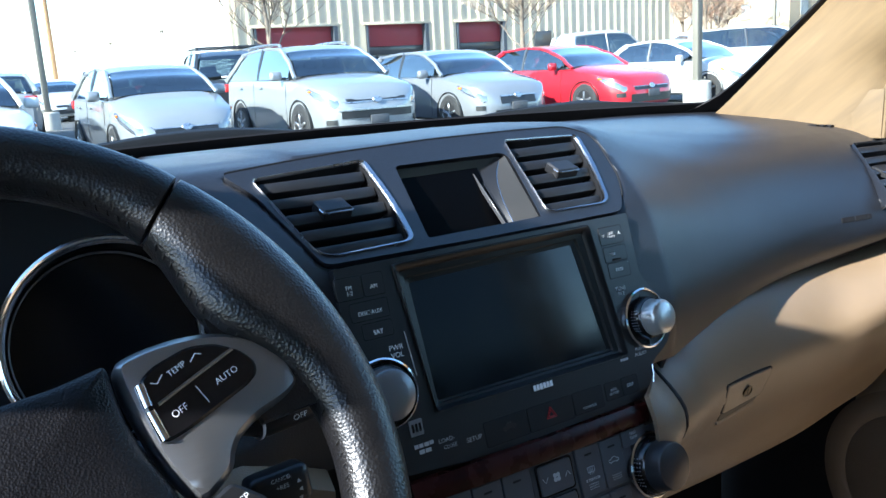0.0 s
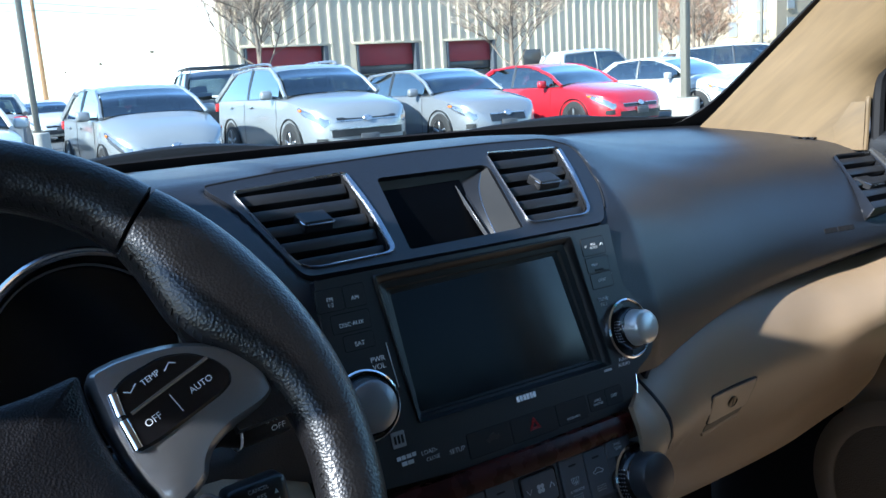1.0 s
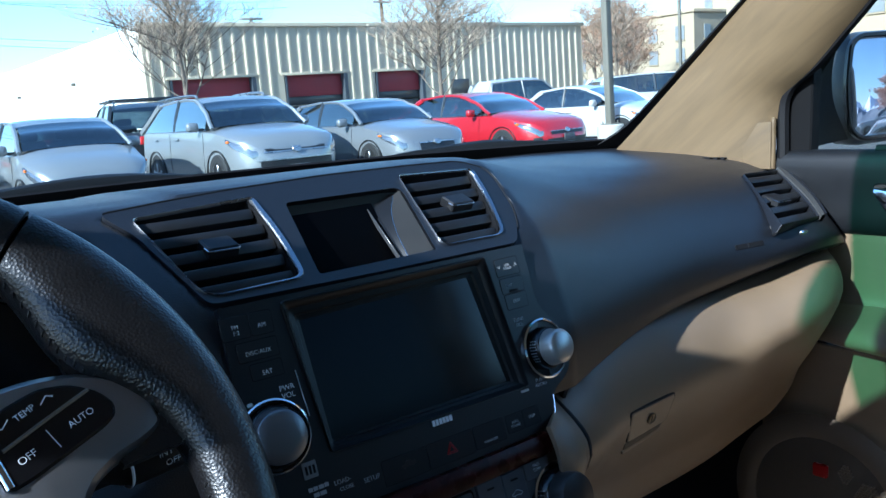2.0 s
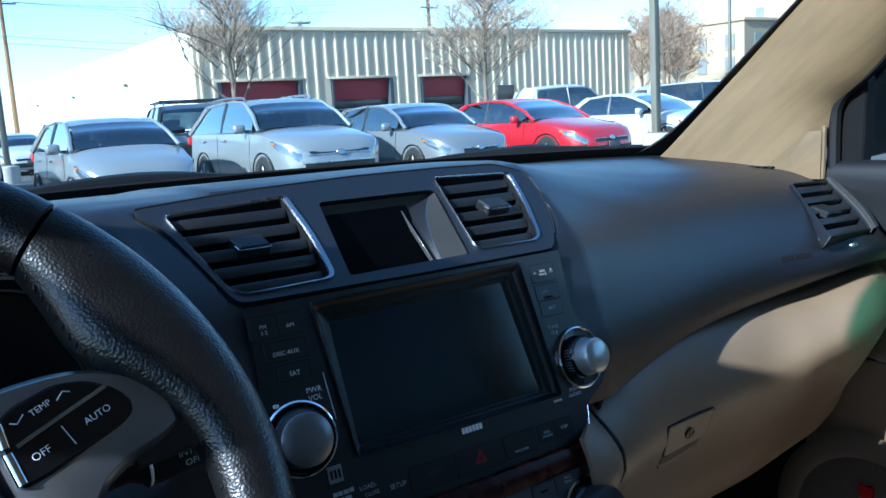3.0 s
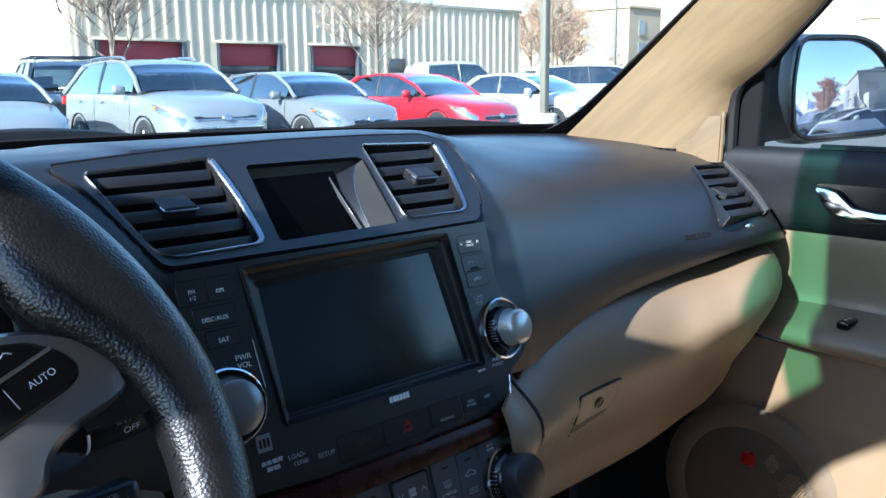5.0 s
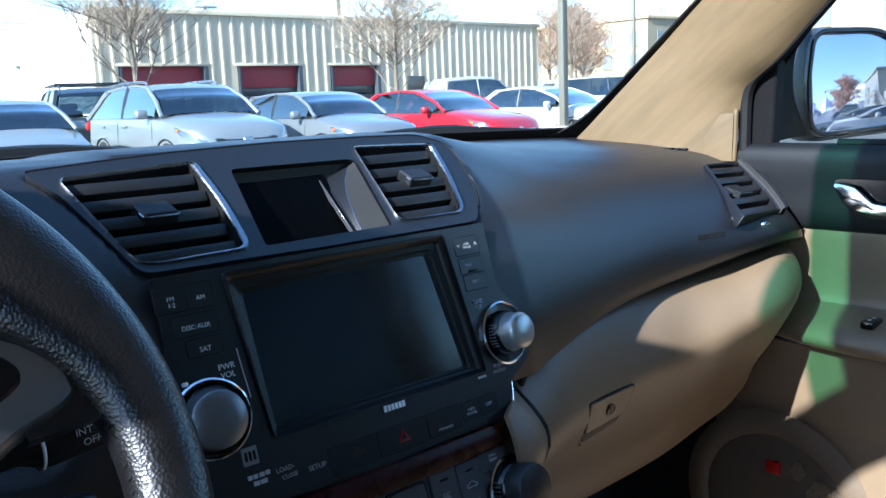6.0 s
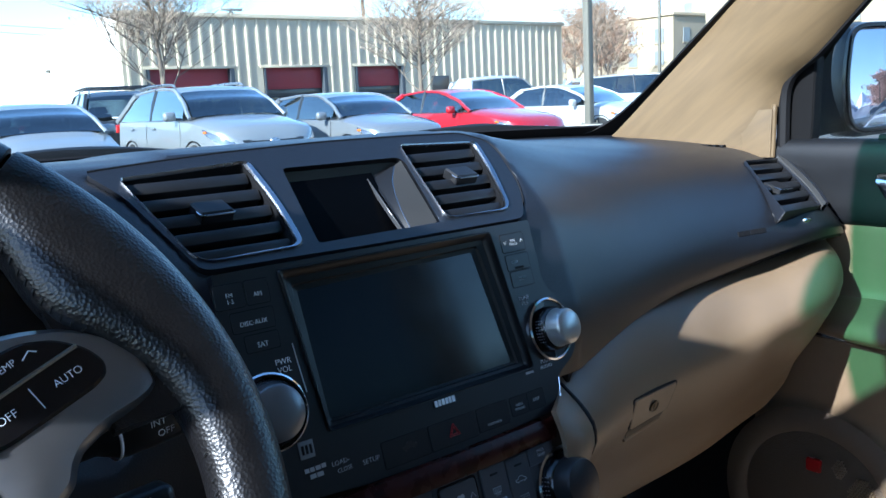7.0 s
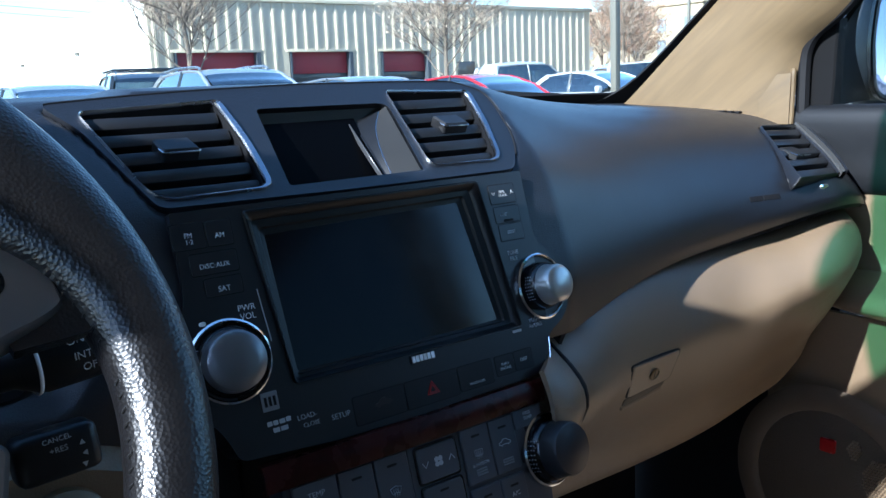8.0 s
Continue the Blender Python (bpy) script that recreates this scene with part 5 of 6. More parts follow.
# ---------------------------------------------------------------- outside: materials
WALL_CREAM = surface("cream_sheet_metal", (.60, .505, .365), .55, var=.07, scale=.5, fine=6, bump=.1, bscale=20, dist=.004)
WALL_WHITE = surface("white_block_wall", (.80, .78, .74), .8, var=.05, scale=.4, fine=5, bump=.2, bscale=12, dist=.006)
DOOR_RED = surface("red_shutter", (.30, .035, .045), .5, var=.12, scale=1.0)
FAR_GLAZE = surface("far_glazing", (.20, .21, .22), .3, var=.2, scale=.5)
DARK_GLAZE = surface("dark_glazing", (.06, .06, .062), .15, var=.2, scale=1.5)
STEEL_GREY = surface("galvanised_steel", (.15, .137, .112), .6, metal=0, var=.12, scale=2)
CONCRETE = surface("concrete", (.45, .42, .37), .85, var=.15, scale=4, fine=40, bump=.3, bscale=80, dist=.004)
BARK = surface("grey_bark", (.17, .130, .100), .85, var=.3, scale=6, fine=40, bump=.6, bscale=60, dist=.006)
TWIG = surface("pale_twigs", (.36, .27, .20), .8, var=.3, scale=3)
# dry leaves with the sun on them painted in as a pale colour
SUNLIT_LEAF = surface("sunlit_dry_leaves", (.55, .43, .32), .7, var=.4, scale=4)
DRY_LEAF = surface("dry_leaves", (.34, .19, .12), .7, var=.4, scale=4)
RED_LEAF = surface("red_brown_twigs", (.62, .40, .33), .8, var=.3, scale=4)
TYRE = surface("tyre_rubber", (.02, .02, .021), .8, var=.15, bump=.3, bscale=120)
ALLOY = surface("alloy_rim", (.45, .45, .46), .3, metal=.9, var=.06)
CAR_DARK = surface("car_interior", (.035, .035, .037), .8, var=.2)
CAR_GLASS = clear("car_window", (.24, .30, .31), 0.42)
LAMP_CLEAR = surface("headlamp", (.22, .23, .25), .10, metal=.7, var=.2, scale=14, coat=1)
LAMP_AMBER = surface("amber_lamp", (.70, .16, .02), .2, var=.05)
LAMP_RED = surface("tail_lamp", (.45, .02, .02), .15, var=.05)
GRILLE = surface("dark_grille", (.015, .015, .016), .4, var=.2)


def paint(name, col, metal=.35):
    return surface(name, col, .32, metal=metal, var=.03, scale=2, rvar=.03, coat=1.0)


P_SILVER = paint("silver_paint", (.30, .31, .32))
P_PEARL = paint("pale_silver_paint", (.25, .262, .272), .3)
P_GREY = paint("silver_grey_paint", (.22, .23, .245))
P_RED = paint("red_paint", (.40, .012, .022), .1)
P_WHITE = paint("white_paint", (.50, .50, .50), 0)
P_BLACK = paint("black_paint", (.02, .021, .023), .1)


def lerp_table(tab, v):
    """Smoothly reads a table of (position, value...) rows."""
    xs_ = [r[0] for r in tab]
    if v <= xs_[0]:
        return tab[0][1:]
    if v >= xs_[-1]:
        return tab[-1][1:]
    i = int(np.searchsorted(xs_, v)) - 1
    i = max(0, min(i, len(tab) - 2))
    f = (v - xs_[i]) / (xs_[i + 1] - xs_[i])
    f = f * f * (3 - 2 * f) * .5 + f * .5
    return tuple(a + (b - a) * f for a, b in zip(tab[i][1:], tab[i + 1][1:]))


def car(name, label, m, mat, L, W, H, hood, belt, y_ws, y_r0, y_r1, y_rb, ground=.17, wheel=.33, rails=False, tail=None, front=.80, rear_axle=None, nose_low=None, grille="bar", cat="car", ladder=False, snow=False):
    """A parked car that faces -y. L, W, H: its size; hood, belt: heights of bonnet and waist line; y_ws, y_r0, y_r1, y_rb: from the nose, the windscreen's foot, the roof's start and end, and the rear window's foot."""
    c = thing(name, label, cat, m)
    hw, y0 = W / 2, -L / 2
    tail = tail or belt
    nose_low = nose_low or hood * .72
    # lower body: y from nose, half width factor, sill height, shoulder height
    tab = [(0, .46, .34, nose_low - .24), (.05, .63, .24, nose_low - .11), (.13, .765, .20, nose_low - .01), (.25, .875, .19, nose_low + .07), (.45, .960, .19, nose_low + .55 * (hood - nose_low)), (.75, .99, .19, nose_low + .85 * (hood - nose_low)), (y_ws, 1.0, .20, belt - .02), (y_ws + .5, 1.0, .20, belt), (L * .6, 1.0, .20, belt + .01),
           (y_rb, .985, .22, belt + .02), (L - .35, .95, .24, tail), (L - .10, .88, .28, tail - .03), (L, .78, .34, tail - .10)]
    ctab = [(0, nose_low - .225), (.05, nose_low - .08), (.13, nose_low + .045), (.25, nose_low + .125), (.45, nose_low + .05 + .6 * (hood - nose_low)), (.75, nose_low + .04 + .9 * (hood - nose_low)), (y_ws, belt + .05), (y_ws + .4, belt - .08), (y_rb - .2, belt - .08), (y_rb, tail + .03), (L - .35, tail + .03), (L - .10, tail), (L, tail - .09)]
    st_ = sorted({0, .02, .05, .09, .13, .19, .25, .35, .45, .57, .75, y_ws * .85, y_ws, y_ws + .2, y_ws + .5, L * .5, L * .6, y_rb - .25, y_rb, y_rb + .1, L - .35, L - .2, L - .10, L - .03, L})
    b = bmesh.new()
    rows = []
    for s in st_:
        f, lo, sh = lerp_table(tab, s)
        (tc,) = lerp_table(ctab, s)
        w = hw * f
        mid = lo + (sh - lo) * .52
        half = [(0, lo), (w * .80, lo), (w * .945, lo + .05), (w * .985, lo + (mid - lo) * .5), (w, mid), (w * .985, mid + (sh - mid) * .35), (w * .975, mid + (sh - mid) * .6), (w * .955, sh - .03), (w * .90, sh), (w * .60, sh + (tc - sh) * .75), (w * .3, tc - .004), (0, tc)]
        rows.append([(x, y0 + s, z) for x, z in half] + [(-x, y0 + s, z) for x, z in half[-2:0:-1]])
    g_ = loft(b, rows, close_v=True)
    b.faces.new(list(reversed(g_[0])))
    b.faces.new(g_[-1])
    for fc in b.faces:
        cy = fc.calc_center_median()
        if y_ws + .06 < cy.y - y0 < y_rb - .02 and abs(cy.x) < hw * .88 and cy.z > belt - .12:
            fc.material_index = 1
    part("body", b, [mat, CAR_DARK], c)
    # upper part
    rise = H - belt
    def zt(s):
        return lerp_table([(y_ws, belt + .03), (y_ws + (y_r0 - y_ws) * .5, belt + .03 + (rise - .03) * .58), (y_r0, H - .045), (y_r0 + .35, H - .008), ((y_r0 + y_r1) / 2, H), (y_r1, H - .05), ((y_r1 + y_rb) / 2, belt + .02 + (H - .05 - belt) * .52), (y_rb, belt + .04)], s)[0]
    def side(s, f):
        z = belt - .01 + (zt(s) - .035 - belt + .01) * f
        q = max(0, (z - belt) / rise)
        x = hw * (.905 - .20 * q ** 1.25)
        return Vector((x, y0 + s, z))
    rw = lambda s: side(s, 1).x
    def top(s, u, up=0.0):
        return Vector((rw(s) * u, y0 + s, zt(s) - .035 * abs(u) ** 3 + up))
    b = bmesh.new()
    rs = [y_r0 - .16 + (y_r1 - y_r0 + .26) * i / 10 for i in range(11)]
    loft(b, [[top(s, -1 + 2 * j / 12) for j in range(13)] for s in rs])
    thicken(b, .03)
    part("roof", b, mat, c)
    if snow:
        b = bmesh.new()
        loft(b, [[top(s, -.9 + 1.8 * j / 12, .03 + .05 * noise.noise(Vector((s * 2.5, j * .7, 3))) + (.02 if 1 < j < 11 else -.05)) for j in range(13)] for s in rs])
        part("snow_cover", b, P_WHITE, c, "white snow on the roof")
    def strip(pts, w, t=.03):
        bb = bmesh.new()
        tube(bb, pts, w, 6)
        return bb
    for sg in (1, -1):
        mir = lambda p: Vector((p.x * sg, p.y, p.z))
        part("front_post", strip([mir(side(y_ws + (y_r0 - y_ws) * k / 6 + .03, .97)) for k in range(7)], .035), mat, c)
        part("rear_post", strip([mir(side(y_rb - .05 + (y_r1 - y_rb) * k / 5, .6 + .36 * k / 5)) for k in range(6)], .06), mat, c)
        part("roof_edge", strip([mir(side(y_r0 + (y_r1 - y_r0) * k / 8, .985)) for k in range(9)], .026), mat, c)
        ymid = y_ws + (y_rb - y_ws) * .50
        part("middle_post", strip([mir(side(ymid, f)) for f in (-.05, .5, 1)], .035), P_BLACK, c)
        # side windows
        for a0, a1 in ((y_ws + .30, ymid - .03), (ymid + .03, y_rb - .18)):
            b = bmesh.new()
            n = 8
            loft(b, [[mir(side(a0 + (a1 - a0) * k / n, .03 + .93 * j / 4) + Vector((.006, 0, 0))) for k in range(n + 1)] for j in range(5)])
            part("side_window", b, CAR_GLASS, c)
        # dark surround under the glass line
        b = bmesh.new()
        tube(b, [mir(side(y_ws + .22 + (y_rb - y_ws - .4) * k / 8, .0) + Vector((.012, 0, 0))) for k in range(9)], .012, 6)
        part("window_trim", b, P_BLACK, c)
        # mirror
        mp = side(y_ws + .42, .12)
        mm_ = part("door_mirror", boxbm((0, 0, 0), (.20, .12, .15), .05, 3), mat, c, at=pose(sg * (mp.x + .17), mp.y, mp.z + .03))
        part("mirror_foot", boxbm((-sg * .12, .02, -.04), (.12, .05, .04), .01), P_BLACK, mm_)
        # lamps on the rounded front corners
        b = bmesh.new()
        rows = []
        for k in range(9):
            s = .13 + .50 * k / 8
            f, lo, sh = lerp_table(tab, s)
            w = hw * f
            zz = sh - .055 - .03 * (1 - k / 8)
            hgt = .115 * (1 - (k / 8) ** 2 * .75)
            rows.append([Vector((sg * (w * .985 + .010), y0 + s - .012, zz - hgt)), Vector((sg * (w * .975 + .014), y0 + s - .014, zz - hgt * .5)), Vector((sg * (w * .95 + .012), y0 + s - .012, zz))])
        rows.insert(0, [Vector((sg * hw * .55, y0 + .045, nose_low - .135)), Vector((sg * hw * .55, y0 + .052, nose_low - .105)), Vector((sg * hw * .55, y0 + .068, nose_low - .075))])
        loft(b, rows)
        thicken(b, .02)
        hl = part("headlamp", b, LAMP_CLEAR, c, "clear headlamp")
        b = bmesh.new()
        s = .56
        f, lo, sh = lerp_table(tab, s)
        box(b, (sg * (hw * f * .98 + .008), y0 + s, sh - .085), (.02, .10, .035), .008)
        part("amber_lamp", b, LAMP_AMBER, hl)
        b = bmesh.new()
        box(b, (sg * hw * .78, y0 + L - .05, tail - .14), (.28, .12, .16), .04)
        part("tail_lamp", b, LAMP_RED, c)
        for yy in (.36, .66):
            part("door_handle", boxbm((sg * (hw * .985 + .012), y0 + y_ws + (y_rb - y_ws) * (yy + .06), belt - .13), (.03, .19, .03), .01), mat, c)
        b = bmesh.new()
        for s in (y_ws + .28, y_ws + (y_rb - y_ws) * .52, y_rb - .05):
            tube(b, [(sg * (hw * .975), y0 + s, belt - .03), (sg * (hw * .999), y0 + s + .01, .62), (sg * hw * .985, y0 + s + .03, .30)], .0035, 4)
        part("door_gaps", b, GRILLE, c)
    # screens
    for a0, a1, nm in ((y_ws + .05, y_r0 - .15, "windscreen"), (y_r1 + .09, y_rb - .04, "rear_window")):
        b = bmesh.new()
        loft(b, [[top(a0 + (a1 - a0) * k / 8, -.93 + 1.86 * j / 12, .004) for j in range(13)] for k in range(9)])
        part(nm, b, CAR_GLASS, c)
    # seats seen through the glass
    for sx in (-.36, .36):
        for sy in (y_ws + 1.15, y_ws + 2.0):
            sk = part("seat", boxbm((0, 0, 0), (.46, .16, .50), .07, 3, pose(0, 0, 0, -12, 0, 0)), CAR_DARK, c, at=pose(sx, y0 + sy, belt - .10))
            part("head_rest", boxbm((0, .07, .33), (.26, .10, .16), .04, 2), CAR_DARK, sk)
    part("inner_dash", boxbm((0, y0 + y_ws + .42, belt - .02), (W * .8, .35, .10), .04), CAR_DARK, c)
    # nose
    def front_patch(nm, x0, x1, z0, z1, mt, out=.012, nx=10):
        b = bmesh.new()
        def fy(x, z):
            u = abs(x) / hw
            s = 0 if u < .46 else lerp_table([(.46, 0), (.63, .05), (.765, .13), (.875, .25), (.96, .45)], u)[0]
            up = lerp_table([(-.24, 0), (-.11, .05), (-.01, .13), (.07, .25)], z - nose_low)[0]
            return y0 + max(s, up) + .35 * min(s, up)
        loft(b, [[(x0 + (x1 - x0) * i / nx, fy(x0 + (x1 - x0) * i / nx, z) - out, z) for i in range(nx + 1)] for z in (z0, z0 + (z1 - z0) * .33, z0 + (z1 - z0) * .67, z1)])
        thicken(b, .03)
        return part(nm, b, mt, c)
    if grille == "suv":
        front_patch("upper_grille", -hw * .55, hw * .55, nose_low - .115, nose_low - .075, GRILLE, .012, 16)
        front_patch("chrome_bar", -hw * .60, hw * .60, nose_low - .135, nose_low - .118, ALLOY, .018, 16)
        front_patch("middle_grille", -hw * .66, hw * .66, .47, .58, GRILLE, .014, 16)
        front_patch("bumper_bar", -hw * .70, hw * .70, .585, .605, ALLOY, .02, 16)
        front_patch("lower_guard", -hw * .60, hw * .60, .26, .34, surface("guard_grey", (.32, .32, .33), .5), .02, 16)
    elif grille == "oval":
        front_patch("grille", -hw * .42, hw * .42, nose_low - .24, nose_low - .12, GRILLE, .014, 14)
        front_patch("chrome_bar", -hw * .44, hw * .44, nose_low - .118, nose_low - .10, ALLOY, .02, 14)
        front_patch("lower_grille", -hw * .55, hw * .55, .27, .38, GRILLE, .014, 14)
    else:
        front_patch("grille", -hw * .52, hw * .52, nose_low - .17, nose_low - .115, GRILLE, .012, 14)
        front_patch("chrome_bar", -hw * .54, hw * .54, nose_low - .112, nose_low - .10, ALLOY, .018, 14)
        front_patch("lower_grille", -hw * .62, hw * .62, .28, .43, GRILLE, .014, 14)
    part("badge", lathe(bmesh.new(), [(.0, .012), (.055, .010), (.062, 0), (.055, -.006)], 24, Matrix.Diagonal((1.25, .85, 1, 1))), ALLOY, c, "oval metal badge", at=basis((0, y0 + .020, nose_low - .105), (1, 0, 0), (0, .35, 1)))
    part("number_plate", boxbm((0, y0 - .03, .44), (.32, .02, .13), .006), surface("plate_grey", (.07, .07, .075), .5), c, "plain dark plate")
    for sg in (1, -1):
        front_patch("fog_lamp", sg * hw * .72, sg * hw * .86, .38, .46, GRILLE, .012, 5)
    # wheels
    ra = rear_axle or L - .85
    wh = None
    for sg in (1, -1):
        for s in (front, ra):
            mt = Matrix.Translation((sg * (hw - .10), y0 + s, wheel)) @ pose(0, 0, 0, 0, 90 * sg, 0)
            t = part("wheel", lathe(bmesh.new(), [(wheel * .64, -.10), (wheel * .93, -.105), (wheel, -.085), (wheel, .085), (wheel * .93, .105), (wheel * .64, .10), (wheel * .62, .06)], 36), TYRE, c, "black tyre", at=mt)
            b = bmesh.new()
            lathe(b, [(wheel * .64, .10), (wheel * .60, .085), (wheel * .585, .03), (wheel * .1, .03), (wheel * .1, .03)], 36)
            for k in range(5):
                a = k * 72
                box(b, (0, 0, 0), (wheel * .50, wheel * .13, .03), .008, 1, pose(0, 0, .098, 0, 0, a) @ pose(wheel * .32, 0, 0))
            lathe(b, [(wheel * .16, .05), (wheel * .15, .095), (0, .098)], 18)
            part("rim", b, ALLOY, t)
            part("hub_recess", lathe(bmesh.new(), [(wheel * .63, .096), (wheel * .3, .094), (0, .094)], 30), GRILLE, t)
            part("wheel_arch", lathe(bmesh.new(), [(wheel * .5, .035), (wheel * 1.13, .035), (wheel * 1.17, .112), (wheel * 1.12, .107), (wheel * 1.10, .04)], 36), GRILLE, t)
    if rails:
        for sg in (1, -1):
            b = bmesh.new()
            tube(b, smooth_curve([(sg * (rw(y_r0 + .2) - .06), y0 + y_r0 + .18, H - .03), (sg * (rw(y_r0 + .3) - .06), y0 + y_r0 + .40, H + .020), (sg * (rw(y_r1 - .3) - .06), y0 + y_r1 - .35, H + .018), (sg * (rw(y_r1) - .06), y0 + y_r1 - .08, H - .05)], 14), .022, 6)
            part("roof_rail", b, ALLOY, c)
    if ladder:
        for k in range(4):
            part("rack_bar", boxbm((0, y0 + y_r0 + .35 + k * .55, H + .05), (W * .78, .05, .04), .01), P_BLACK, c)
        for sg in (1, -1):
            part("rack_side", boxbm((sg * W * .36, y0 + (y_r0 + y_r1) / 2, H + .04), (.04, 1.9, .05), .01), P_BLACK, c)
    return c


ROW_Y = 11.25


def parked(x, L, y=ROW_Y, turn=0.0):
    return pose(x, y, 0, 0, 0, turn) @ pose(0, L / 2, 0)


hatch = car("hatchback", "pale silver compact hatchback parked nose-out", parked(3.05, 4.0, 11.4), P_PEARL, 4.0, 1.70, 1.47, .93, .98, .92, 1.75, 3.25, 3.88, tail=1.02, wheel=.30, rear_axle=3.35)
suv = car("suv", "silver-white compact sport utility with roof rails", parked(5.95, 4.6, 11.2), P_PEARL, 4.6, 1.85, 1.66, 1.06, 1.10, 1.15, 1.98, 3.76, 4.46, wheel=.36, rails=True, grille="suv", front=.93, rear_axle=3.6, tail=1.12, nose_low=.84)
wagon = car("hatchback", "silver-grey five-door hatchback with oval grille", parked(8.75, 4.4, 11.3), P_GREY, 4.4, 1.75, 1.47, .93, .98, 1.15, 2.0, 3.6, 4.25, grille="oval", front=.88, tail=1.02, nose_low=.72)
car("sedan", "bright red four-door saloon with clear headlamps", parked(12.0, 4.85, 11.3, 4), P_RED, 4.85, 1.82, 1.45, .90, .96, 1.30, 2.25, 3.55, 4.30, front=.95, rear_axle=3.75, tail=1.04, nose_low=.68)
white = car("sedan", "white four-door saloon beside the lamp post", parked(15.7, 4.5, 11.5, 6), P_WHITE, 4.5, 1.77, 1.45, .90, .96, 1.15, 2.05, 3.3, 4.0, front=.9, rear_axle=3.55, tail=1.03, nose_low=.68)
truck = car("pickup_truck", "pale grey crew-cab truck with snow on its roof", pose(20.6, 22.0, 0, 0, 0, 78), paint("truck_grey", (.26, .265, .27)), 5.6, 1.95, 1.92, 1.15, 1.22, 1.55, 2.08, 4.2, 4.36, wheel=.39, tail=1.25, front=1.0, rear_axle=4.6, snow=True, cat="truck", nose_low=.95)
car("suv", "black sport utility with a roof rack", pose(6.3, 19.5, 0, 0, 0, 170), P_BLACK, 4.7, 1.86, 1.78, 1.10, 1.14, 1.2, 1.9, 4.0, 4.5, wheel=.37, rails=True, tail=1.14, front=.95, rear_axle=3.7, ladder=True)
van = car("van", "white van parked in the far row", pose(22.8, 17.5, 0, 0, 0, 60), P_WHITE, 5.2, 1.95, 1.78, 1.10, 1.16, 1.0, 1.9, 4.7, 5.05, wheel=.36, front=.9, rear_axle=4.1, nose_low=.85)
left = car("sedan", "white saloon with sunlit flank", parked(.30, 4.6, 11.0), P_WHITE, 4.6, 1.80, 1.45, .90, .96, 1.2, 2.1, 3.4, 4.1, front=.9, rear_axle=3.6, tail=1.03, nose_low=.68)
second = car("suv", "silver sport utility in the second row", pose(1.7, 22.5, 0, 0, 0, 176), P_SILVER, 4.5, 1.82, 1.60, 1.05, 1.08, 1.1, 1.85, 3.8, 4.35, wheel=.35, tail=1.10, front=.9, rear_axle=3.6)
for src, m in ((left, pose(4.6, 33, 0, 0, 0, 4)), (van, pose(.4, 34, 0, 0, 0, 2)), (hatch, pose(-2.6, 27, 0, 0, 0, -3)), (suv, pose(7.8, 33.5, 0, 0, 0, 182)), (white, pose(29, 18.2, 0, 0, 0, 55)),
               (left, pose(3.2, -9.2, 0, 0, 0, -84)), (wagon, pose(3.3, -16.2, 0, 0, 0, -90)), (truck, pose(2.4, -24.5, 0, 0, 0, -90)), (suv, pose(8.4, -24.5, 0, 0, 0, -90)),
               (second, pose(-4.5, -33, 0, 0, 0, 90)), (hatch, pose(7.2, -33, 0, 0, 0, -90))):
    copy_thing(src, m)

# ---------------------------------------------------------------- lamp posts, poles, wires
def lamp_post(x, y, h, base):
    p = thing("lamp_post", "grey square steel lamp post on a concrete foot", "lamp post", pose(x, y, 0), "car park lamp posts")
    part("foot", lathe(bmesh.new(), [(.30, 0), (.30, base - .03), (.27, base), (0, base)], 28), CONCRETE, p, "round concrete foot")
    part("base_plate", boxbm((0, 0, base + .015), (.30, .30, .03), .008), STEEL_GREY, p)
    part("shaft", boxbm((0, 0, base + h / 2), (.16, .16, h), .015), STEEL_GREY, p)
    for k in range(4):
        part("bolt", lathe(bmesh.new(), [(.014, 0), (.014, .06), (0, .065)], 8, pose(.115 * (1 if k % 2 else -1), .115 * (1 if k > 1 else -1), base + .02)), STEEL_GREY, p)
    part("lamp_head", boxbm((-.45, 0, base + h + .05), (.75, .32, .12), .03), STEEL_GREY, p)
    return p


lamp_post(14.45, 12.35, 8.0, .52)
lamp_post(3.35, 26.0, 8.5, .5)
lamp_post(45.0, 33.0, 7.0, .5)
lamp_post(3.45, -46.0, 5.4, .5)
up = thing("utility_pole", "brown wooden utility pole with a crossarm", "utility pole", pose(11.65, 78, 0))
part("shaft", lathe(bmesh.new(), [(.22, 0), (.19, 6), (.15, 13), (0, 13.02)], 16), surface("pole_wood", (.24, .14, .07), .85, var=.25, scale=3), up)
part("crossarm", boxbm((0, 0, 12.2), (2.4, .12, .14), .01), surface("arm_wood", (.24, .15, .08), .85), up)
u2 = thing("utility_pole", "brown wooden utility pole with two crossarms behind the workshop", "utility pole", pose(52.3, 76, 0))
part("shaft", lathe(bmesh.new(), [(.26, 0), (.22, 8), (.17, 15.2), (0, 15.22)], 16), surface("dark_pole_wood", (.15, .09, .05), .85, var=.25, scale=3), u2)
for z_, w_ in ((13.75, 3.2), (12.45, 2.2)):
    arm_ = part("crossarm", boxbm((0, -.2, z_), (w_, .14, .18), .01), surface("weathered_arm", (.26, .20, .14), .85), u2)
    for q_ in (-.45, -.2, .2, .45):
        part("insulator", lathe(bmesh.new(), [(.06, 0), (.09, .08), (.05, .16), (0, .2)], 10, pose(q_ * w_, -.2, z_ + .09)), CONCRETE, arm_)
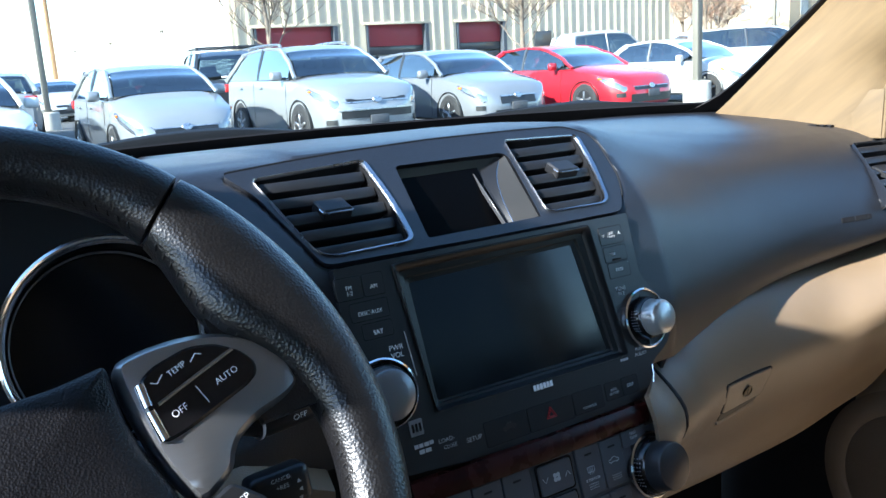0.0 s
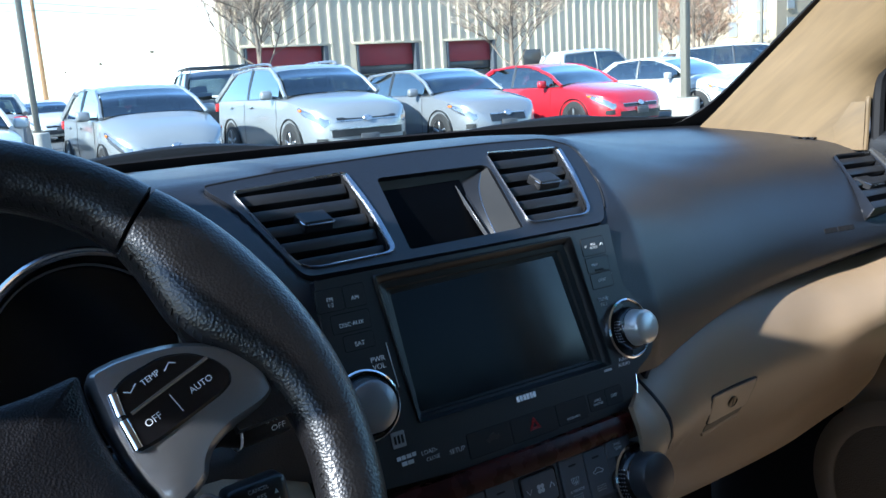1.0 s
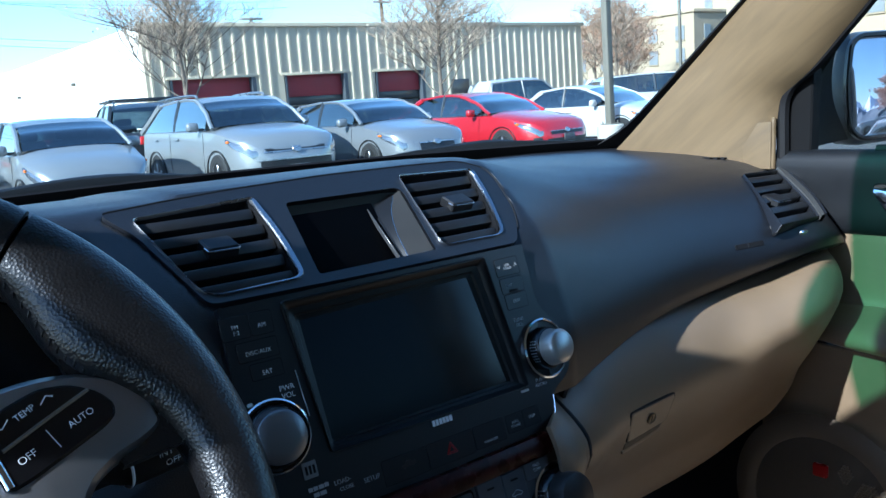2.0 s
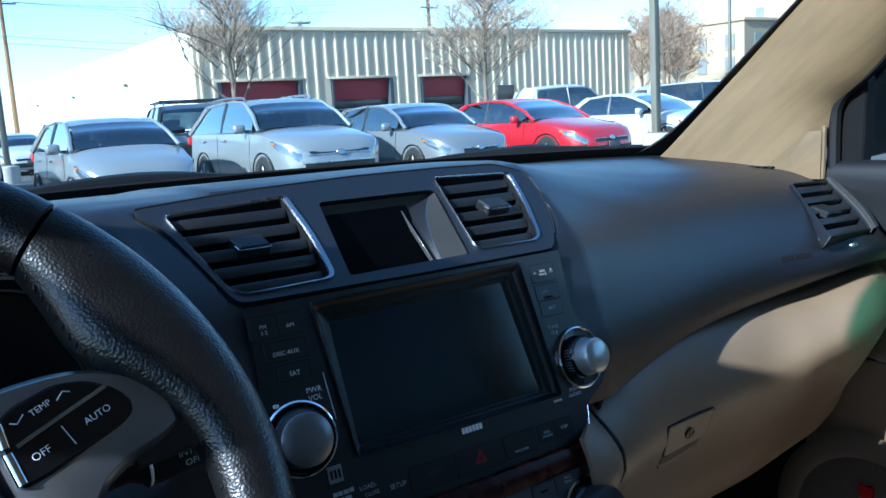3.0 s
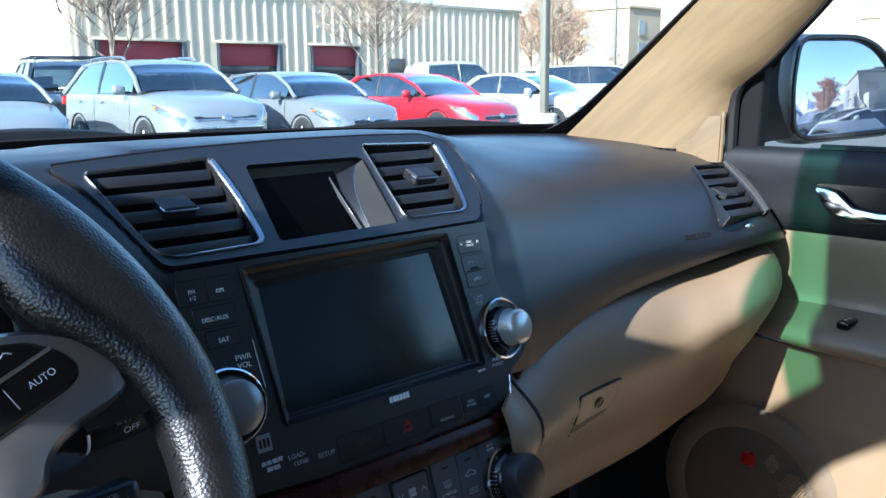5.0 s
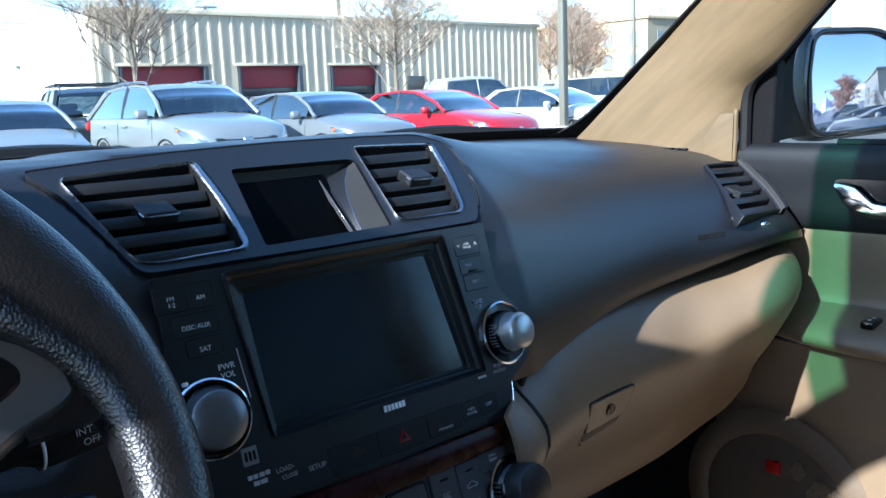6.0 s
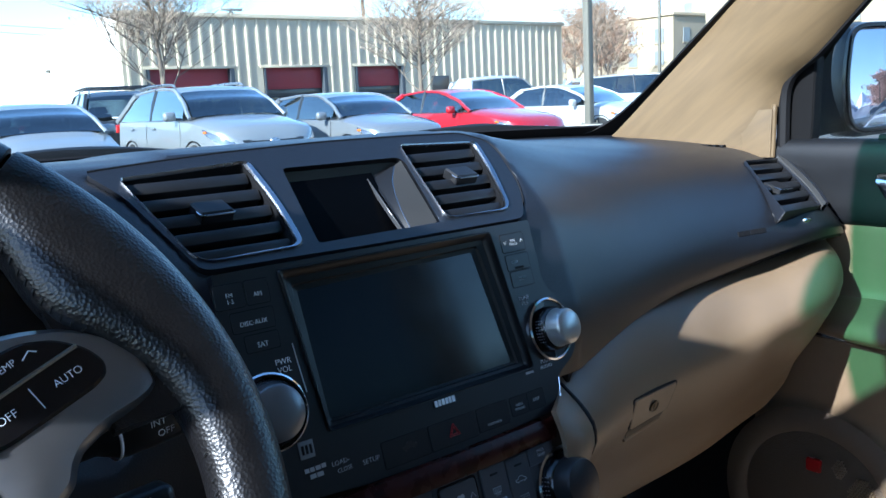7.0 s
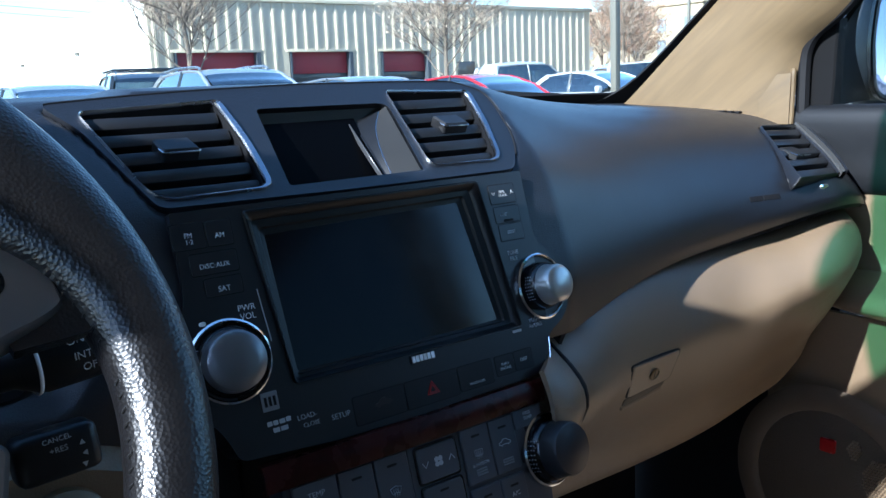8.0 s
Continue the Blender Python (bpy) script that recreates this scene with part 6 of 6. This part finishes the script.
for k, (za, zb) in enumerate(((12.4, 15.5), (12.4, 14.6), (9.6, 10.8), (9.0, 10.0))):
    w = bmesh.new()
    a_, b_ = Vector((11.65 + (k - 1.5) * .6, 78, za)), Vector((52, 96, zb))
    tube(w, [a_.lerp(b_, f) - Vector((0, 0, 1.6 * 4 * f * (1 - f) * .35)) for f in [i / 14 for i in range(15)]], .018, 5)
    tube(w, [a_.lerp(Vector((-60, 60, za)), f) - Vector((0, 0, 1.6 * 4 * f * (1 - f) * .35)) for f in [i / 14 for i in range(15)]], .018, 5)
    tagged(mesh_ob("overhead_wire", w, DEEP_BLACK), "thin black overhead wire on poles", "wire", "overhead wires")

# ---------------------------------------------------------------- trees
def tree(x, y, h, seed, leaves, label, trunk_r=.16, spread=1.0, twig_mat=TWIG, dense=(15, 7, 5, 3), leaf_mat=None, leaf_size=1.0):
    rnd = random.Random(seed)
    t = thing("tree", label, "tree", pose(x, y, 0), "bare trees")
    trunk, limbs, twigs, leaf = bmesh.new(), bmesh.new(), bmesh.new(), bmesh.new()
    def grow(p, d, length, r, level):
        n = 5 if level == 0 else 4
        pts, q, dd = [p], p, d
        for i in range(n):
            k = .06 if level == 0 else .24
            dd = (dd + Vector((rnd.uniform(-k, k), rnd.uniform(-k, k), rnd.uniform(-.04, .14)))).normalized()
            q = q + dd * (length / n)
            pts.append(q)
        bm = trunk if level == 0 else limbs if level < 3 else twigs
        tube(bm, pts, [max(.0052, r * (1 - (.8 if level == 0 else .6) * i / n)) for i in range(n + 1)], 9 if level == 0 else 5 if level < 3 else 3, False)
        if level == 4 or (level == 3 and length < .25):
            if rnd.random() < leaves:
                for _ in range(3):
                    s = rnd.uniform(.025, .06) * leaf_size
                    o_ = pts[-1] + Vector((rnd.gauss(0, .1), rnd.gauss(0, .1), rnd.gauss(0, .1)))
                    u, v = Vector((rnd.gauss(0, 1), rnd.gauss(0, 1), rnd.gauss(0, 1))).normalized() * s, Vector((rnd.gauss(0, 1), rnd.gauss(0, 1), rnd.gauss(0, 1))).normalized() * s
                    leaf.faces.new([leaf.verts.new(o_ + a) for a in (u, v, -u, -v)])
            return
        kids = dense[level]
        for k in range(kids):
            f = .20 + .76 * (k + rnd.random()) / kids if level == 0 else rnd.uniform(.25, 1.0)
            i = min(n - 1, int(f * n))
            o_ = pts[i].lerp(pts[i + 1], f * n - i)
            a = k * 2.4 + rnd.uniform(-.5, .5) if level == 0 else rnd.uniform(0, 2 * math.pi)
            out = Vector((math.cos(a), math.sin(a), 0))
            nd = (dd * (.75 if level == 0 else .7) + out * rnd.uniform(.55, .95) * spread + Vector((0, 0, rnd.uniform(.0, .25)))).normalized()
            ln = h * (.46 - .24 * f) * rnd.uniform(.8, 1.15) if level == 0 else length * rnd.uniform(.45, .80)
            grow(o_, nd, ln, r * (rnd.uniform(.24, .36) if level == 0 else rnd.uniform(.45, .6)), level + 1)
    grow(Vector((0, 0, 0)), Vector((0, 0, 1)), h * 1.02, trunk_r, 0)
    part("trunk", trunk, BARK, t)
    part("limbs", limbs, BARK, t)
    part("twigs", twigs, twig_mat, t)
    if leaf.verts:
        part("dry_leaves", leaf, leaf_mat or DRY_LEAF, t)
    return t


tree(13.2, 33.5, 7.8, 3, .12, "bare grey tree with a few dry leaves", .13, 1.15, dense=(20, 9, 6, 4), leaf_mat=SUNLIT_LEAF)
tree(25.2, 32.0, 7.0, 8, .22, "bare pale tree with dry leaves coloured as sunlit", .14, 1.35, dense=(20, 9, 6, 4), leaf_mat=SUNLIT_LEAF)
tree(45.5, 38.5, 7.0, 21, .5, "bare brown tree by the far corner", .16, 1.0)
tree(56, 50, 7.0, 31, .45, "brown winter tree with many dry leaves", .16, 1.25, DRY_LEAF, leaf_size=1.7)
tree(62, 52, 7.5, 33, .45, "brown winter tree with many dry leaves", .16, 1.25, DRY_LEAF, leaf_size=1.7)
tree(57.5, 47.5, 6.4, 35, .45, "brown winter tree with many dry leaves", .16, 1.25, DRY_LEAF, leaf_size=1.7)
tree(4.2, -50, 6.4, 41, .7, "bushy red-brown winter tree behind the car park", .16, 1.9, RED_LEAF, dense=(20, 9, 6, 4), leaf_mat=RED_LEAF, leaf_size=2.2)

# ---------------------------------------------------------------- workshop building
bl = thing("workshop", "long cream ribbed-metal workshop with red shutters", "building", pose(29, 64, 0))
BI = bl.matrix_world.inverted()
def bpart(name, bm, mat, label="", parent=None):
    bmesh.ops.transform(bm, matrix=BI, verts=bm.verts)
    return part(name, bm, mat, parent or bl, label)
BX0, BX1, BY = 13.9, 43.9, 40.2
DOORS = [(15.0, 19.5), (21.15, 25.0), (26.85, 30.3)]
b = bmesh.new()
cur = BX0
for a, e in DOORS + [(BX1, BX1)]:
    if a > cur:
        box(b, ((cur + a) / 2, BY + .15, 1.7), (a - cur, .3, 3.4))
    cur = e
box(b, ((BX0 + BX1) / 2, BY + .15, 4.7), (BX1 - BX0, .3, 2.6))
bpart("front_wall", b, WALL_CREAM, "cream ribbed metal wall")
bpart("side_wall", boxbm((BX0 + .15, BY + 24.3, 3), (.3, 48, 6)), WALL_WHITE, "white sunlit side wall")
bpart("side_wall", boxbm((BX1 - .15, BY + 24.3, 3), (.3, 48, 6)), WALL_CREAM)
bpart("roof", boxbm(((BX0 + BX1) / 2, BY + 24.3, 5.93), (29.4, 47.4, .1)), STEEL_GREY)
b = bmesh.new()
box(b, ((BX0 + BX1) / 2, BY - .06, 5.98), (30.3, .16, .22), .02)
bpart("parapet_trim", b, WALL_CREAM)
rib_x = []
k = 0
x = BX0 + .3
while x < BX1 - .1:
    rib_x.append(x)
    x += .62
def rib_mesh(z0, z1):
    me = bpy.data.meshes.new("rib")
    w0, w1, d = .11, .055, .055
    v = []
    for z in (z0, z1):
        v += [(-w0, 0, z), (-w1, -d, z), (w1, -d, z), (w0, 0, z)]
    me.from_pydata(v, [], [(0, 1, 5, 4), (1, 2, 6, 5), (2, 3, 7, 6), (0, 3, 2, 1), (4, 5, 6, 7)])
    me.materials.append(WALL_CREAM)
    return me
RIB_FULL, RIB_TOP = rib_mesh(0, 5.9), rib_mesh(3.5, 5.9)
for x in rib_x:
    over = any(a - .15 < x < e + .15 for a, e in DOORS)
    r = new("rib", RIB_TOP if over else RIB_FULL)
    r.parent = bl
    r.matrix_local = BI @ Matrix.Translation((x, BY + .001, 0))
for a, e in DOORS:
    w = e - a
    d = bpart("shutter", boxbm(((a + e) / 2, BY + .34, 2.85), (w, .06, 1.15), .01), DOOR_RED, "red roll-up shutter")
    b = bmesh.new()
    for j in range(3):
        box(b, ((a + e) / 2, BY + .30, 2.45 + j * .38), (w, .03, .03))
    bpart("shutter_rail", b, DOOR_RED, parent=d)
    for j in range(4):
        bpart("glazed_panel", boxbm(((a + e) / 2, BY + .40, .3 + j * .6), (w - .1, .05, .52), .01), DARK_GLAZE, parent=d)
    b = bmesh.new()
    for xx in (a + .02, e - .17):
        box(b, (xx + .08, BY + .12, 1.7), (.22 if xx > a + .1 else .1, .36, 3.4))
    bpart("door_jamb", b, surface("jamb_slate", (.06, .07, .085), .6), parent=d)
    bpart("lintel", boxbm(((a + e) / 2, BY - .02, 3.45), (w + .3, .1, .14), .01), WALL_CREAM, parent=d)
bpart("small_window", boxbm((33.0, BY - .03, 2.25), (1.3, .1, 1.0), .02), DARK_GLAZE, "small dark window")
for x, y, w in ((21.5, 44, 1.3), (36.2, 44, 1.0), (39.5, 47, .8)):
    v = bpart("roof_vent", boxbm((x, y, 6.35), (.14, .14, .8)), CONCRETE, "T-shaped roof vent")
    bpart("vent_cap", boxbm((x, y, 6.75), (w, .3, .12), .02), CONCRETE, parent=v)
for y in (52, 66, 80):
    v = bpart("wall_lamp", boxbm((BX0 - .12, y, 4.0), (.22, .3, .18), .03), STEEL_GREY, "small wall lamp")

# ---------------------------------------------------------------- farther buildings
def block(name, label, x, y, w, d, h, mat, rows_, cols_, face, ww=1.1, wh=1.4, z0=1.4, turn=0.0, parapet=True):
    t = thing(name, label, "building", pose(x, y, 0, 0, 0, turn))
    part("wall", boxbm((0, 0, h / 2), (w, d, h)), mat, t)
    if parapet:
        part("roof_edge", boxbm((0, 0, h + .1), (w + .4, d + .4, .3), .03), mat, t)
    for fx in face:
        for i in range(rows_):
            for j in range(cols_):
                z = z0 + (h - z0 - .6) * (i + .4) / rows_
                if fx == "front":
                    p, s = (-w / 2 + w * (j + .5) / cols_, -d / 2 - .02, z), (ww, .12, wh)
                elif fx == "back":
                    p, s = (-w / 2 + w * (j + .5) / cols_, d / 2 + .02, z), (ww * .7, .12, wh)
                else:
                    p, s = (-w / 2 - .02 if fx == "left" else w / 2 + .02, -d / 2 + d * (j + .5) / cols_, z), (.12, ww, wh)
                q = part("window", boxbm((0, 0, 0), s, .01, 1), FAR_GLAZE, t, at=pose(*p))
                part("sill", boxbm((0, 0, -wh / 2 - .06), (s[0] + .1, s[1] + .1, .08)), mat, q)
    return t


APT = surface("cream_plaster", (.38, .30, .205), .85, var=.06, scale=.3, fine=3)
BROWN = surface("brown_brick", (.30, .20, .14), .85, var=.15, scale=.6, fine=12)
GREYB = surface("grey_cladding", (.30, .30, .27), .6, var=.08, scale=.3)
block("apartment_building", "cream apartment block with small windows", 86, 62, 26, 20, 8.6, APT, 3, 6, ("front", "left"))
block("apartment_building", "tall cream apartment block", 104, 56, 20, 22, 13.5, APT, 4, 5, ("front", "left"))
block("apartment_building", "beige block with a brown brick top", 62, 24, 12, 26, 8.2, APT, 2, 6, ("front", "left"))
block("apartment_building", "brown brick block with pale windows", 74, 16, 14, 12, 11.5, BROWN, 3, 5, ("front", "left"))
office = block("office_building", "grey two-storey office block with a low glazed entrance", 21.05, -52.5, 24, 17, 7.5, GREYB, 2, 3, ("left",), 3.4, 1.3, 2.6)
entry = part("entrance", boxbm((-7.6, 10.5, 2.3), (7.1, 4.0, 4.6), .02), GREYB, office, "low entrance block with a glazed front")
for x_, z_, w_, h_ in ((-8.9, 1.75, 2.6, 3.0), (-5.9, 1.75, 2.2, 3.0)):
    part("entrance_glazing", boxbm((0, 0, 0), (w_, .10, h_), .01, 1), FAR_GLAZE, entry, at=pose(x_, 12.52, z_))
part("side_window", boxbm((0, 0, 0), (.10, 1.8, 2.2), .01, 1), FAR_GLAZE, entry, at=pose(-11.16, 10.6, 2.2))
for x_ in (-9.6, -4.6, .4, 5.4):
    q = part("window", boxbm((0, 0, 0), (2.3, .12, 1.3), .01, 1), FAR_GLAZE, office, at=pose(x_, 8.52, 5.6))
    part("mullion", boxbm((0, .07, 0), (.08, .06, 1.3)), GREYB, q)
part("roof_unit", boxbm((-6.5, 3, 8.2), (2.6, 2.0, 1.0), .03), STEEL_GREY, office, "grey machine on the roof")
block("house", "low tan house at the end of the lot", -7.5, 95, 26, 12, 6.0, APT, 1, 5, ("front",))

# mountains behind, with snow
ROCK = surface("far_rock", (.20, .22, .26), .95, var=.2, scale=.004)
SNOW = surface("far_snow", (.75, .78, .84), .9, var=.05, scale=.004)
b = bmesh.new()
rows = []
for j in range(9):
    f = j / 8
    rows.append([(-900 + 2000 * i / 70, -1900 - 500 * f, 230 * f * (.55 + .8 * abs(noise.noise(Vector((i * .13, 1.7, 0)))) + .35 * noise.noise(Vector((i * .5, f * 3, 4))))) for i in range(71)])
loft(b, rows)
for fc in b.faces:
    fc.material_index = 1 if fc.calc_center_median().z + 30 * noise.noise(fc.calc_center_median() * .02) > 70 else 0
tagged(mesh_ob("mountain_backdrop", b, [ROCK, SNOW], False), "far mountain range with snow", "mountains", kind="structure")
